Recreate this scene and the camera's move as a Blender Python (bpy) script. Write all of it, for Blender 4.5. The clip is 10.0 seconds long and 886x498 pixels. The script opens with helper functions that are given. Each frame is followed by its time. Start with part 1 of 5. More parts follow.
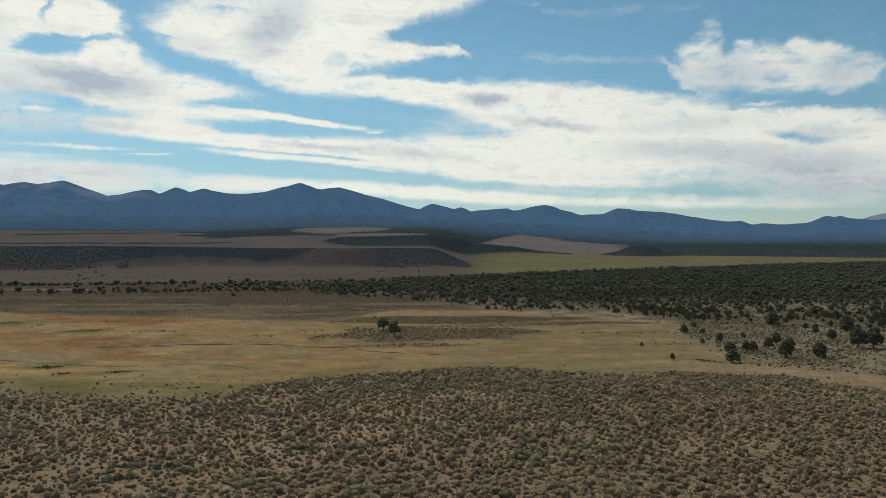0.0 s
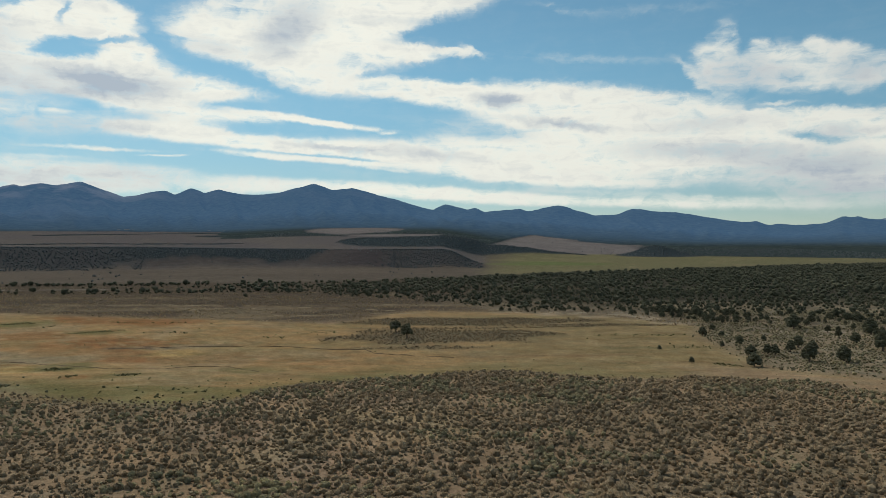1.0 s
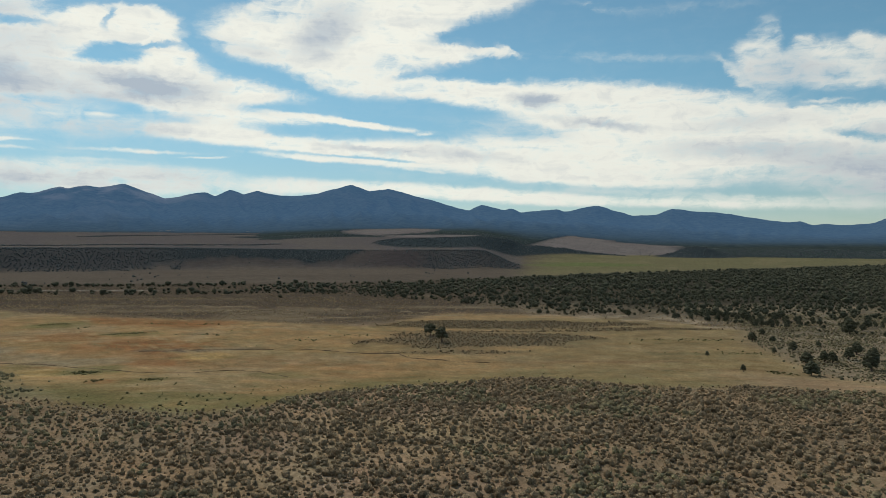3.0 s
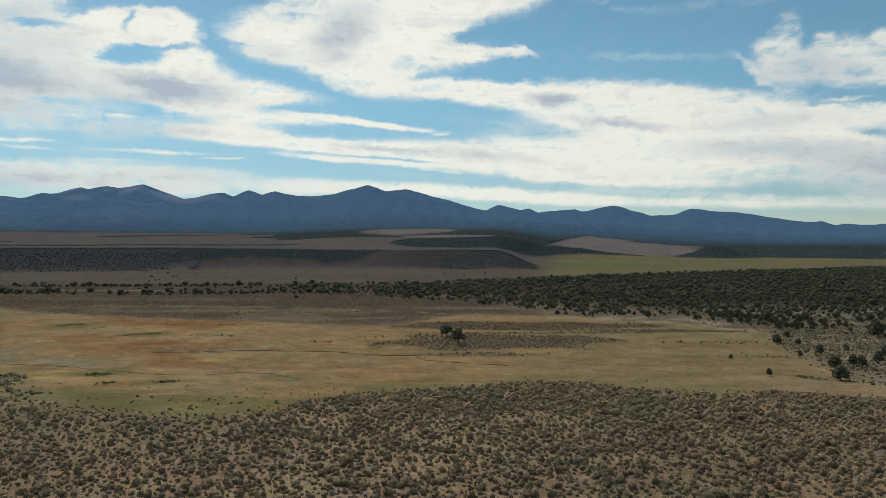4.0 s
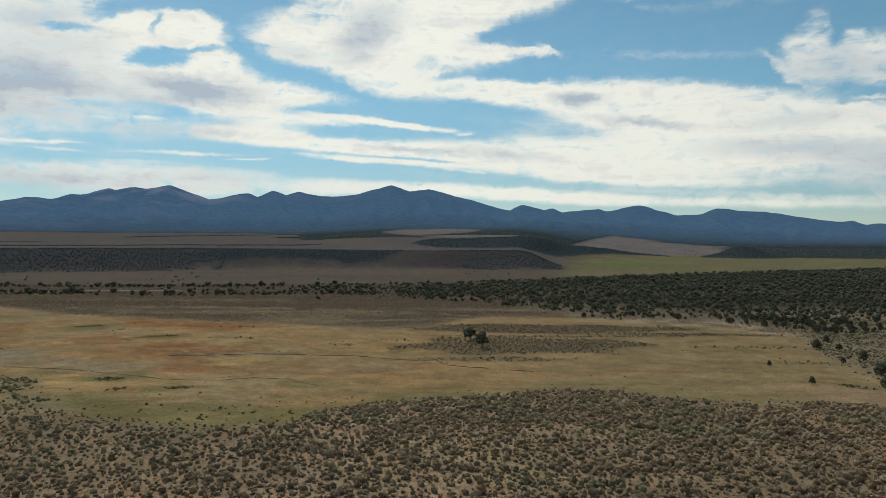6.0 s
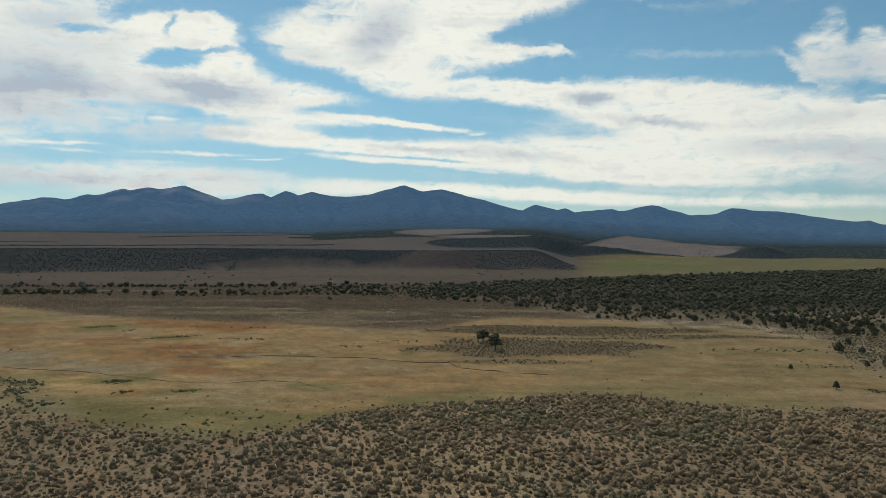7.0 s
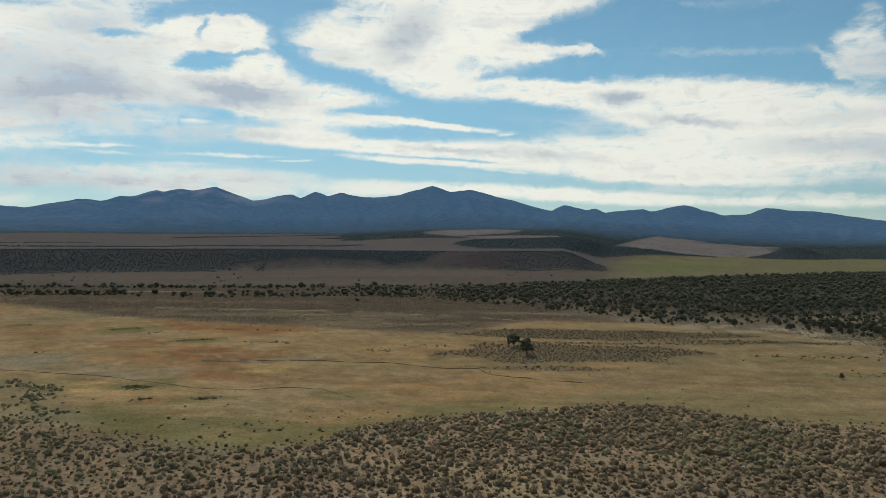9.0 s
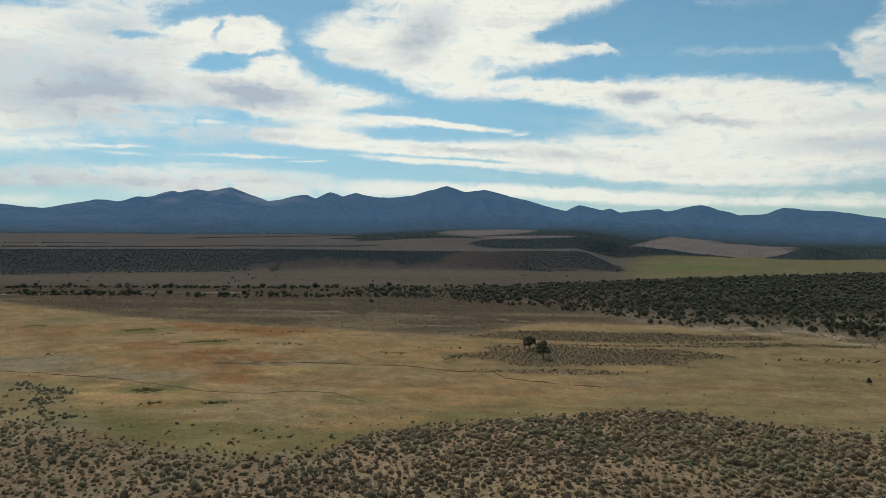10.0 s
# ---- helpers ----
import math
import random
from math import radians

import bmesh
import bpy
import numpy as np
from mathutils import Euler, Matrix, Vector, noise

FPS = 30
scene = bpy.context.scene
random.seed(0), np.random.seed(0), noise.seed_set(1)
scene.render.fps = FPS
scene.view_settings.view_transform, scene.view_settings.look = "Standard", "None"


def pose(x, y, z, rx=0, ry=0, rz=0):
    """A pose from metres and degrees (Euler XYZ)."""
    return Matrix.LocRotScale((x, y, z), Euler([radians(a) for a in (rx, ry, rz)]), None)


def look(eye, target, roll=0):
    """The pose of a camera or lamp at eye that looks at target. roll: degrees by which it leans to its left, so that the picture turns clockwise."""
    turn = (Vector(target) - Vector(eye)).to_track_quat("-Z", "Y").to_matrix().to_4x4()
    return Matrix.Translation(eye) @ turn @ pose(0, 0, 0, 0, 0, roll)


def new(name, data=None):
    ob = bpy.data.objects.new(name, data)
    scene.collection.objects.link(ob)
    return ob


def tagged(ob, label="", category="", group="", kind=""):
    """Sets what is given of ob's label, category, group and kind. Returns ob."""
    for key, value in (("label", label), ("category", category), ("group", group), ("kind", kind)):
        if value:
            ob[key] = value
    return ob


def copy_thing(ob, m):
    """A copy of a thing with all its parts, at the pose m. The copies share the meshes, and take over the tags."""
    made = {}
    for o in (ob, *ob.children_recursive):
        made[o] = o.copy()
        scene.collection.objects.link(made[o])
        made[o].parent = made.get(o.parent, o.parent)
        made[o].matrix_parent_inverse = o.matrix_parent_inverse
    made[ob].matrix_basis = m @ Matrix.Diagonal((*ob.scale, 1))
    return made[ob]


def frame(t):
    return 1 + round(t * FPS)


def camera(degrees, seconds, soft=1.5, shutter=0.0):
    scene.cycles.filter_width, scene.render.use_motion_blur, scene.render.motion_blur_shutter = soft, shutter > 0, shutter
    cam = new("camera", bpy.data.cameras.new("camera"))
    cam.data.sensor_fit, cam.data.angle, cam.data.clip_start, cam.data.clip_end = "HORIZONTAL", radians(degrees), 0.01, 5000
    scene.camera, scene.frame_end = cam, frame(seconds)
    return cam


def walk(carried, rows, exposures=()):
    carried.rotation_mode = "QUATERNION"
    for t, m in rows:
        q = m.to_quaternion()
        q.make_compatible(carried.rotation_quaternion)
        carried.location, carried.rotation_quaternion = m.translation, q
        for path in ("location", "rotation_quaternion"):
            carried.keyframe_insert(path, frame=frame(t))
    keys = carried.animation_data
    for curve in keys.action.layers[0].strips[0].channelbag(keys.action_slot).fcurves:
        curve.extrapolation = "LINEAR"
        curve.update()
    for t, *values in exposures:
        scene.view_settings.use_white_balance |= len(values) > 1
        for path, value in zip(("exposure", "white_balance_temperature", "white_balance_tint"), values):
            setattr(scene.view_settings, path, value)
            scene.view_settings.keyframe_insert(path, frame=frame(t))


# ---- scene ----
# A sagebrush valley seen from a slow drone: brushy knoll, dry meadow, juniper woodland, far range.
cam = camera(62.05, 10.0, soft=0.85)
PATH = [
    (0, pose(0.00, 0.00, 25.00, 89.671, 0, -4.152)),
    (0.5, pose(0.17, 1.60, 24.99, 89.694, 0, -3.636)),
    (1, pose(0.32, 3.19, 24.99, 89.725, 0, -3.099)),
    (1.5, pose(0.44, 4.77, 24.99, 89.741, 0, -2.325)),
    (2, pose(0.55, 6.34, 24.99, 89.757, 0, -1.665)),
    (2.5, pose(0.64, 7.90, 25.00, 89.774, 0, -1.017)),
    (4, pose(0.78, 12.54, 25.06, 89.788, 0, 1.020)),
    (4.5, pose(0.79, 14.07, 25.09, 89.787, 0, 1.424)),
    (5, pose(0.78, 15.59, 25.12, 89.796, 0, 1.867)),
    (5.5, pose(0.75, 17.10, 25.15, 89.797, 0, 2.356)),
    (7, pose(0.54, 21.59, 25.29, 89.797, 0, 3.805)),
    (7.5, pose(0.43, 23.06, 25.34, 89.800, 0, 4.275)),
    (8, pose(0.30, 24.53, 25.40, 89.806, 0, 4.721)),
    (8.5, pose(0.14, 25.99, 25.46, 89.832, 0, 5.381)),
    (9, pose(-0.03, 27.44, 25.53, 89.840, 0, 6.037)),
    (9.5, pose(-0.22, 28.89, 25.60, 89.848, 0, 6.630)),
    (10, pose(-0.43, 30.32, 25.68, 89.852, 0, 7.149)),
]
walk(cam, PATH)

# ---- world, sun ----
SUN_AZ, SUN_EL = -26.0, 43.0      # degrees; azimuth from +y towards +x
WORLD_STRENGTH = 0.088
SUN_STRENGTH = 3.0
scene.view_settings.exposure = 0.0

# clouds and the gaps in them, laid over one another in turn: azimuth, elevation, half width, half height, tilt (degrees), thickness, softness of the rim
CLOUDS_WEST = [
    (-30.9, 12.89, 7.7, 4.19, 7, 0.95, 0.43),
    (-37.5, 11.15, 6.7, 4.47, 8, 0.95, 0.43),
    (-30.5, 16.7, 4.1, 1.06, 9, 0.6, 0.72),
    (-25.4, 15.0, 1.8, 1.43, 6, 1, 0.36),
    (-21.5, 15.5, 2.4, 1.38, 0, 1, 0.36),
    (-23.4, 16.53, 1.0, 0.45, 6, 0.8, 0.58),
    (-29.5, 14.8, 1.9, 0.29, 4, 0.25, 0.72),
    (-24.0, 15.78, 0.3, 0.75, -4, 0.3, 0.72),
    (-25.4, 16.93, 2.3, 0.44, 15, 0.1, 0.72),
    (-22.2, 17.29, 2.3, 0.34, 6, 0.05, 0.72),
    (-21.4, 11.68, 5.1, 2.3, -4, 1, 0.36),
    (-19.8, 13.31, 1.4, 1.03, 4, 1, 0.43),
    (-15.4, 10.9, 6.2, 1.23, -6, 1, 0.43),
    (-23.7, 13.46, 2.2, 0.69, 11, 0, 0.43),
    (-21.1, 14.19, 1.8, 0.23, 13, 0.15, 0.72),
    (-13.3, 15.31, 4.0, 1.68, -9, 1, 0.43),
    (-6.0, 16.05, 7.4, 3.43, -7, 1.05, 0.36),
    (-8.2, 13.63, 5.2, 1.73, -21, 1, 0.43),
    (-2.9, 18.09, 8.8, 1.58, 2, 1, 0.43),
    (0.6, 14.65, 2.6, 0.66, -9, 1, 0.58),
    (-11.6, 17.46, 3.0, 0.87, 13, 0.75, 0.72),
]
CLOUDS_AHEAD = [
    (-2.0, 13.22, 4.4, 1.16, -8, 0.9, 0.58),
    (3.2, 11.58, 7.0, 1.01, -7, 1, 0.43),
    (9.2, 11.0, 5.5, 1.33, -5, 1, 0.43),
    (14.2, 10.61, 6.9, 1.47, -5, 0.95, 0.43),
    (-2.0, 12.05, 4.8, 0.67, -4, 0.95, 0.58),
    (3.6, 16.22, 4.1, 0.56, 9, 0, 0.51),
    (8.0, 16.66, 4.7, 1.67, 12, 0, 0.51),
    (1.5, 15.54, 1.8, 0.33, -11, 0.1, 0.72),
    (4.1, 13.48, 5.6, 0.66, 2, 0, 0.51),
    (-1.2, 13.21, 2.0, 0.25, 12, 0.25, 0.72),
    (4.1, 14.67, 2.0, 0.29, -4, 0.8, 0.72),
    (5.6, 14.66, 1.0, 0.24, -24, 0.8, 0.72),
    (14.2, 13.95, 5.3, 0.28, -5, 0.22, 0.9),
    (12.2, 17.59, 2.1, 0.27, -12, 0.3, 0.9),
    (19.7, 17.09, 4.6, 0.3, 0, 0.14, 0.9),
    (-2.9, 11.2, 2.6, 0.34, -4, 0.5, 0.87),
    (23.9, 14.48, 0.9, 1.26, -15, 0.55, 0.51),
    (22.9, 13.37, 1.1, 1.28, 14, 0.65, 0.51),
    (24.5, 12.34, 2.2, 1.2, -6, 0.72, 0.51),
]
CLOUDS_EAST = [
    (27.9, 12.43, 2.6, 1.53, -4, 0.8, 0.43),
    (32.0, 11.8, 3.3, 1.26, -6, 0.78, 0.43),
    (26.2, 13.73, 0.7, 0.66, 18, 0.6, 0.58),
    (29.7, 13.39, 0.8, 0.85, 2, 0.7, 0.58),
    (31.7, 12.82, 1.8, 0.76, -13, 0.65, 0.58),
    (22.1, 12.18, 1.7, 0.34, -43, 0.6, 0.72),
    (24.1, 10.86, 1.4, 0.3, -25, 0.45, 0.87),
    (28.4, 11.76, 0.9, 0.51, -7, 0.55, 0.87),
    (24.5, 7.88, 8.5, 2.39, -5, 0.95, 0.43),
    (31.7, 6.25, 7.9, 2.89, -4, 0.95, 0.43),
    (15.8, 7.75, 10.4, 3.08, -2, 0.95, 0.43),
    (9.7, 7.76, 7.2, 1.9, -8, 0.97, 0.43),
    (20.8, 9.88, 3.4, 0.94, -7, 0.85, 0.58),
    (31.4, 8.08, 2.3, 1.3, -2, 0.9, 0.51),
    (29.5, 8.24, 1.3, 0.66, -5, 0.9, 0.58),
    (26.9, 9.92, 2.0, 0.3, -1, 0.15, 0.72),
    (30.2, 10.0, 4.4, 0.4, -4, 0.05, 0.58),
    (27.7, 9.96, 1.2, 0.15, 2, 0.5, 0.87),
    (29.8, 7.59, 1.7, 0.33, -15, 0.3, 0.87),
    (24.8, 9.96, 0.8, 0.46, -25, 0.5, 0.72),
]
CLOUD_BANDS = [
    (-13.9, 9.38, 3.8, 1.42, -4, 0.95, 0.43),
    (-17.1, 8.47, 5.3, 0.75, -1, 0.95, 0.51),
    (-9.0, 7.56, 10.4, 0.56, -3, 0.97, 0.43),
    (-0.3, 7.05, 7.9, 1.04, -7, 0.97, 0.51),
    (6.7, 6.33, 7.3, 1.46, -6, 0.95, 0.51),
    (-23.4, 9.65, 2.7, 0.56, -8, 0.05, 0.65),
    (-20.7, 9.17, 2.4, 0.24, -3, 0.2, 0.87),
    (-26.4, 9.83, 2.2, 0.31, 0, 0.35, 0.87),
    (-11.2, 10.31, 4.1, 0.46, 0, 0.1, 0.58),
    (-4.7, 10.47, 6.6, 0.68, -2, 0.03, 0.58),
    (1.0, 9.75, 6.1, 0.85, -8, 0.05, 0.65),
    (5.8, 8.91, 3.2, 0.59, -6, 0.3, 0.87),
    (-8.2, 8.68, 5.6, 0.43, -3, 0.1, 0.72),
    (-12.3, 8.76, 1.5, 0.42, -4, 0.1, 0.72),
    (-13.1, 10.33, 1.1, 0.13, -2, 0.1, 0.72),
    (-7.3, 9.46, 5.7, 0.26, -6, 1.05, 0.58),
    (-11.8, 9.78, 0.9, 0.17, -5, 0.9, 0.72),
    (-1.2, 8.65, 0.7, 0.13, -2, 0.8, 0.72),
]
CLOUD_STREAKS = [
    (-31.9, 8.1, 3.6, 0.97, 3, 0.55, 0.87),
    (-35.4, 7.95, 3.4, 0.36, 5, 0.4, 0.87),
    (-36.3, 8.39, 2.7, 0.28, 6, 0.85, 0.87),
    (-34.8, 7.2, 4.0, 0.36, 3, 0.85, 0.72),
    (-25.4, 8.45, 4.1, 0.79, 0, 0.62, 0.87),
    (-29.2, 7.62, 4.5, 0.31, 3, 0.3, 0.87),
    (-26.0, 6.84, 6.6, 0.79, -2, 0.15, 0.72),
    (-35.7, 5.98, 2.7, 0.47, 1, 0.2, 0.72),
    (-17.5, 6.5, 6.9, 0.84, -3, 0.05, 0.72),
    (-8.2, 5.72, 8.2, 0.73, -3, 0.0, 0.72),
    (-0.3, 5.27, 7.0, 0.52, -6, 0.1, 0.72),
    (7.5, 4.69, 5.6, 0.3, -5, 0.15, 0.87),
    (13.8, 4.15, 5.7, 0.25, -3, 0.3, 0.87),
    (23.4, 3.51, 7.2, 0.2, -3, 0.4, 0.9),
    (-31.9, 7.16, 2.3, 0.11, 2, 0.8, 0.72),
    (-22.2, 6.82, 3.1, 0.12, 0, 0.7, 0.87),
]
CLOUD_WISPS = [
    (-24.9, 9.19, 0.9, 0.12, 0, 0.75, 0.87),
    (-27.3, 9.03, 0.6, 0.08, 0, 0.7, 0.87),
    (-9.9, 6.73, 3.9, 0.21, -4, 0.9, 0.72),
    (-4.2, 6.44, 3.9, 0.3, -6, 0.95, 0.65),
    (-6.0, 6.78, 4.4, 0.09, -4, 0.2, 0.87),
    (-0.7, 5.88, 1.3, 0.13, -8, 0.6, 0.87),
    (-25.4, 6.11, 2.2, 0.12, 0, 0.4, 0.87),
    (-30.6, 6.69, 1.4, 0.11, -4, 0.5, 0.9),
    (-17.5, 6.55, 1.2, 0.08, 2, 0.6, 0.87),
    (-30.9, 5.22, 8.1, 0.53, 1, 0.75, 0.72),
    (-36.6, 4.73, 4.7, 0.57, 1, 0.8, 0.72),
    (-24.1, 4.72, 8.7, 1.05, -1, 0.85, 0.65),
    (-37.5, 3.37, 3.2, 0.43, 2, 0.45, 0.87),
    (-16.6, 5.02, 4.1, 0.42, -4, 0.5, 0.87),
    (-11.6, 4.51, 4.7, 0.56, -1, 0.75, 0.72),
    (-0.3, 4.31, 8.3, 0.44, -3, 0.9, 0.65),
    (5.8, 3.76, 8.6, 0.43, -3, 0.9, 0.65),
    (17.8, 3.24, 10.1, 0.33, -2, 0.75, 0.87),
    (11.8, 5.04, 6.6, 0.42, -3, 0.9, 0.72),
]
CLOUD_SHADE = [
    (-22.0, 11.25, 4.1, 0.91, 0, 0.95, 0.87),
    (-24.7, 11.05, 1.5, 0.39, 5, 0.4, 0.87),
    (-34.1, 10.94, 5.5, 1.93, 3, 1.0, 0.87),
    (-37.8, 11.46, 4.0, 1.71, 8, 0.5, 0.87),
    (-32.2, 9.81, 2.3, 0.81, 6, 0.4, 0.9),
    (-8.8, 15.98, 2.4, 1.37, 32, 0.65, 0.9),
    (-14.1, 14.54, 1.7, 0.4, -11, 0.3, 0.9),
    (7.5, 11.18, 1.7, 0.46, -2, 0.8, 0.87),
    (13.0, 9.19, 2.5, 0.29, -10, 0.6, 0.9),
    (23.4, 6.89, 5.4, 0.63, -3, 0.55, 0.9),
    (30.2, 5.43, 5.1, 1.03, -3, 0.65, 0.9),
    (31.7, 3.89, 4.9, 0.66, -3, 0.6, 0.9),
    (-4.7, 7.35, 3.9, 0.22, -5, 0.5, 0.9),
    (2.3, 7.03, 3.5, 0.43, -6, 0.35, 0.9),
    (25.5, 12.15, 3.1, 0.97, -6, 0.45, 0.9),
    (32.6, 11.65, 1.8, 0.9, -8, 0.45, 0.9),
]
CLOUD_SHADE_THIN = [
    (-31.9, 15.09, 3.0, 0.64, 8, 0.5, 0.9),
    (-30.9, 13.61, 4.4, 0.8, 4, 0.35, 0.9),
    (-27.8, 4.67, 10.0, 0.86, 0, 0.4, 0.9),
    (-36.0, 4.59, 4.8, 0.94, 1, 0.55, 0.9),
    (-24.9, 8.36, 4.5, 0.63, -1, 0.4, 0.9),
    (-27.4, 11.96, 2.5, 0.53, -19, 0.25, 0.9),
    (22.7, 8.77, 4.0, 0.47, 1, 0.3, 0.9),
    (31.4, 7.72, 1.8, 0.5, -5, 0.4, 0.9),
    (-35.7, 4.06, 3.0, 0.36, 3, 0.5, 0.9),
    (-1.2, 16.89, 3.5, 0.24, 0, 0.2, 0.9),
    (9.7, 9.44, 1.7, 0.25, -12, 0.3, 0.9),
]


def make_world():
    w = bpy.data.worlds.new("sky")
    scene.world = w
    w.use_nodes = True
    nt = w.node_tree
    nt.nodes.clear()
    lk = nt.links.new

    def math_(op, a, b=None, c=None, clamp=False):
        n = nt.nodes.new("ShaderNodeMath")
        n.operation, n.use_clamp = op, clamp
        for i, v in enumerate((a, b, c)):
            if v is None:
                continue
            if isinstance(v, (int, float)):
                n.inputs[i].default_value = v
            else:
                lk(v, n.inputs[i])
        return n.outputs[0]

    def ramp01(v, a, b):
        n = nt.nodes.new("ShaderNodeMapRange")
        n.interpolation_type, n.clamp = "SMOOTHSTEP", False
        lk(v, n.inputs["Value"])
        n.inputs["From Min"].default_value, n.inputs["From Max"].default_value = a, b
        return n.outputs["Result"]

    def noise_(vec, scale, detail, rough=0.55, distort=0.0, stretch=(1, 1, 1), offset=(0, 0, 0)):
        mp = nt.nodes.new("ShaderNodeMapping")
        lk(vec, mp.inputs["Vector"])
        mp.inputs["Scale"].default_value = stretch
        mp.inputs["Location"].default_value = offset
        n = nt.nodes.new("ShaderNodeTexNoise")
        lk(mp.outputs[0], n.inputs["Vector"])
        n.inputs["Scale"].default_value = scale
        n.inputs["Detail"].default_value = detail
        n.inputs["Roughness"].default_value = rough
        n.inputs["Distortion"].default_value = distort
        return n

    sky = nt.nodes.new("ShaderNodeTexSky")
    sky.sky_type = "NISHITA"
    sky.sun_disc = False
    sky.sun_elevation = radians(SUN_EL)
    sky.sun_rotation = radians(SUN_AZ)
    sky.altitude = 1800
    sky.air_density, sky.dust_density, sky.ozone_density = 1.0, 0.6, 1.2

    co = nt.nodes.new("ShaderNodeTexCoord")
    sep = nt.nodes.new("ShaderNodeSeparateXYZ")
    lk(co.outputs["Generated"], sep.inputs[0])
    az = math_("MULTIPLY", math_("ARCTAN2", sep.outputs[0], sep.outputs[1]), 57.2958)
    el = math_("MULTIPLY", math_("ARCSINE", sep.outputs[2]), 57.2958)
    comb = nt.nodes.new("ShaderNodeCombineXYZ")
    lk(az, comb.inputs[0]), lk(el, comb.inputs[1])
    place = comb.outputs[0]

    # ragged edges: the place is pushed about by two sizes of noise
    def pushed(vec, scale, amount, stretch, offset):
        n = noise_(vec, scale, 4, 0.55, 0, stretch, offset)
        sub = nt.nodes.new("ShaderNodeVectorMath")
        sub.operation = "SUBTRACT"
        lk(n.outputs["Color"], sub.inputs[0])
        sub.inputs[1].default_value = (0.5, 0.5, 0.5)
        mul = nt.nodes.new("ShaderNodeVectorMath")
        mul.operation = "MULTIPLY_ADD"
        lk(sub.outputs[0], mul.inputs[0])
        mul.inputs[1].default_value = amount
        lk(vec, mul.inputs[2])
        return mul.outputs[0]

    warped = pushed(place, 0.45, (2.2, 1.1, 0), (1, 1.6, 1), (3, 7, 1))
    warped = pushed(warped, 1.6, (0.8, 0.5, 0), (1, 1.4, 1), (11, 2, 4))
    streaky = pushed(place, 0.3, (3.0, 0.35, 0), (1, 1.6, 1), (6, 1, 2))
    streaky = pushed(streaky, 1.4, (1.2, 0.2, 0), (1, 1.8, 1), (5, 8, 3))

    def layered(rows, vec, total=0.0):
        """Soft ovals laid over one another in turn: each pulls the thickness, carried along as z, towards its own."""
        split = nt.nodes.new("ShaderNodeSeparateXYZ")
        lk(vec, split.inputs[0])
        for a, e, ra, re, tilt, value, soft in rows:
            held = nt.nodes.new("ShaderNodeCombineXYZ")
            lk(split.outputs[0], held.inputs[0]), lk(split.outputs[1], held.inputs[1])
            mp = nt.nodes.new("ShaderNodeMapping")
            mp.vector_type = "TEXTURE"
            lk(held.outputs[0], mp.inputs["Vector"])
            mp.inputs["Location"].default_value = (a, e, 0)
            mp.inputs["Rotation"].default_value = (0, 0, radians(tilt))
            mp.inputs["Scale"].default_value = (ra, re, 100)
            d = nt.nodes.new("ShaderNodeVectorMath")
            d.operation = "LENGTH"
            lk(mp.outputs[0], d.inputs[0])
            mask = ramp01(d.outputs["Value"], 1 + soft, max(0.05, 1 - soft))
            n = nt.nodes.new("ShaderNodeMix")
            lk(mask, n.inputs[0])
            if isinstance(total, float):
                n.inputs[2].default_value = total
                held.inputs[2].default_value = total
            else:
                lk(total, n.inputs[2])
                lk(total, held.inputs[2])
            n.inputs[3].default_value = value
            total = n.outputs[0]
        return total

    bank = layered(CLOUDS_WEST + CLOUDS_AHEAD + CLOUDS_EAST, warped)
    bank = layered(CLOUD_BANDS + CLOUD_STREAKS + CLOUD_WISPS, streaky, bank)
    # the rest of the sky: broken cloud on a flat layer overhead and behind
    flat = nt.nodes.new("ShaderNodeVectorMath")
    flat.operation = "SCALE"
    lk(co.outputs["Generated"], flat.inputs[0])
    lk(math_("DIVIDE", 1.0, math_("ADD", math_("MAXIMUM", sep.outputs[2], 0.0), 0.12)), flat.inputs["Scale"])
    layer = noise_(flat.outputs[0], 0.9, 6, 0.6, 0.4, (1, 1, 0.2), (5, 1, 0)).outputs["Fac"]
    broken = ramp01(layer, 0.44, 0.66)
    aside = math_("MAXIMUM", ramp01(math_("ABSOLUTE", az), 38, 52), ramp01(el, 19.5, 26))
    far_round = nt.nodes.new("ShaderNodeMix")
    lk(aside, far_round.inputs[0]), lk(bank, far_round.inputs[2]), lk(broken, far_round.inputs[3])
    density = far_round.outputs[0]
    fine = noise_(warped, 0.75, 8, 0.58, 0.6, (0.7, 1.2, 1), (2, 9, 3)).outputs["Fac"]
    wisps = noise_(streaky, 0.5, 8, 0.6, 0.6, (0.26, 2.0, 1), (8, 4, 2)).outputs["Fac"]
    # ragged only where there is cloud: clear sky stays clear
    ragged = math_("ADD", math_("MULTIPLY", density, 1.6, clamp=True), 0.22)
    fray = math_("ADD", math_("MULTIPLY", math_("SUBTRACT", fine, 0.5), 1.35), math_("MULTIPLY", math_("SUBTRACT", wisps, 0.5), 1.3))
    # thin veil towards the horizon
    density = math_("ADD", density, math_("MULTIPLY", math_("SUBTRACT", 1.0, ramp01(el, 0.5, 6.5)), 0.16))
    density = math_("ADD", density, math_("MULTIPLY", fray, ragged))
    cover = ramp01(density, -0.05, 1.08)
    thick = layered(CLOUD_SHADE + CLOUD_SHADE_THIN, warped)
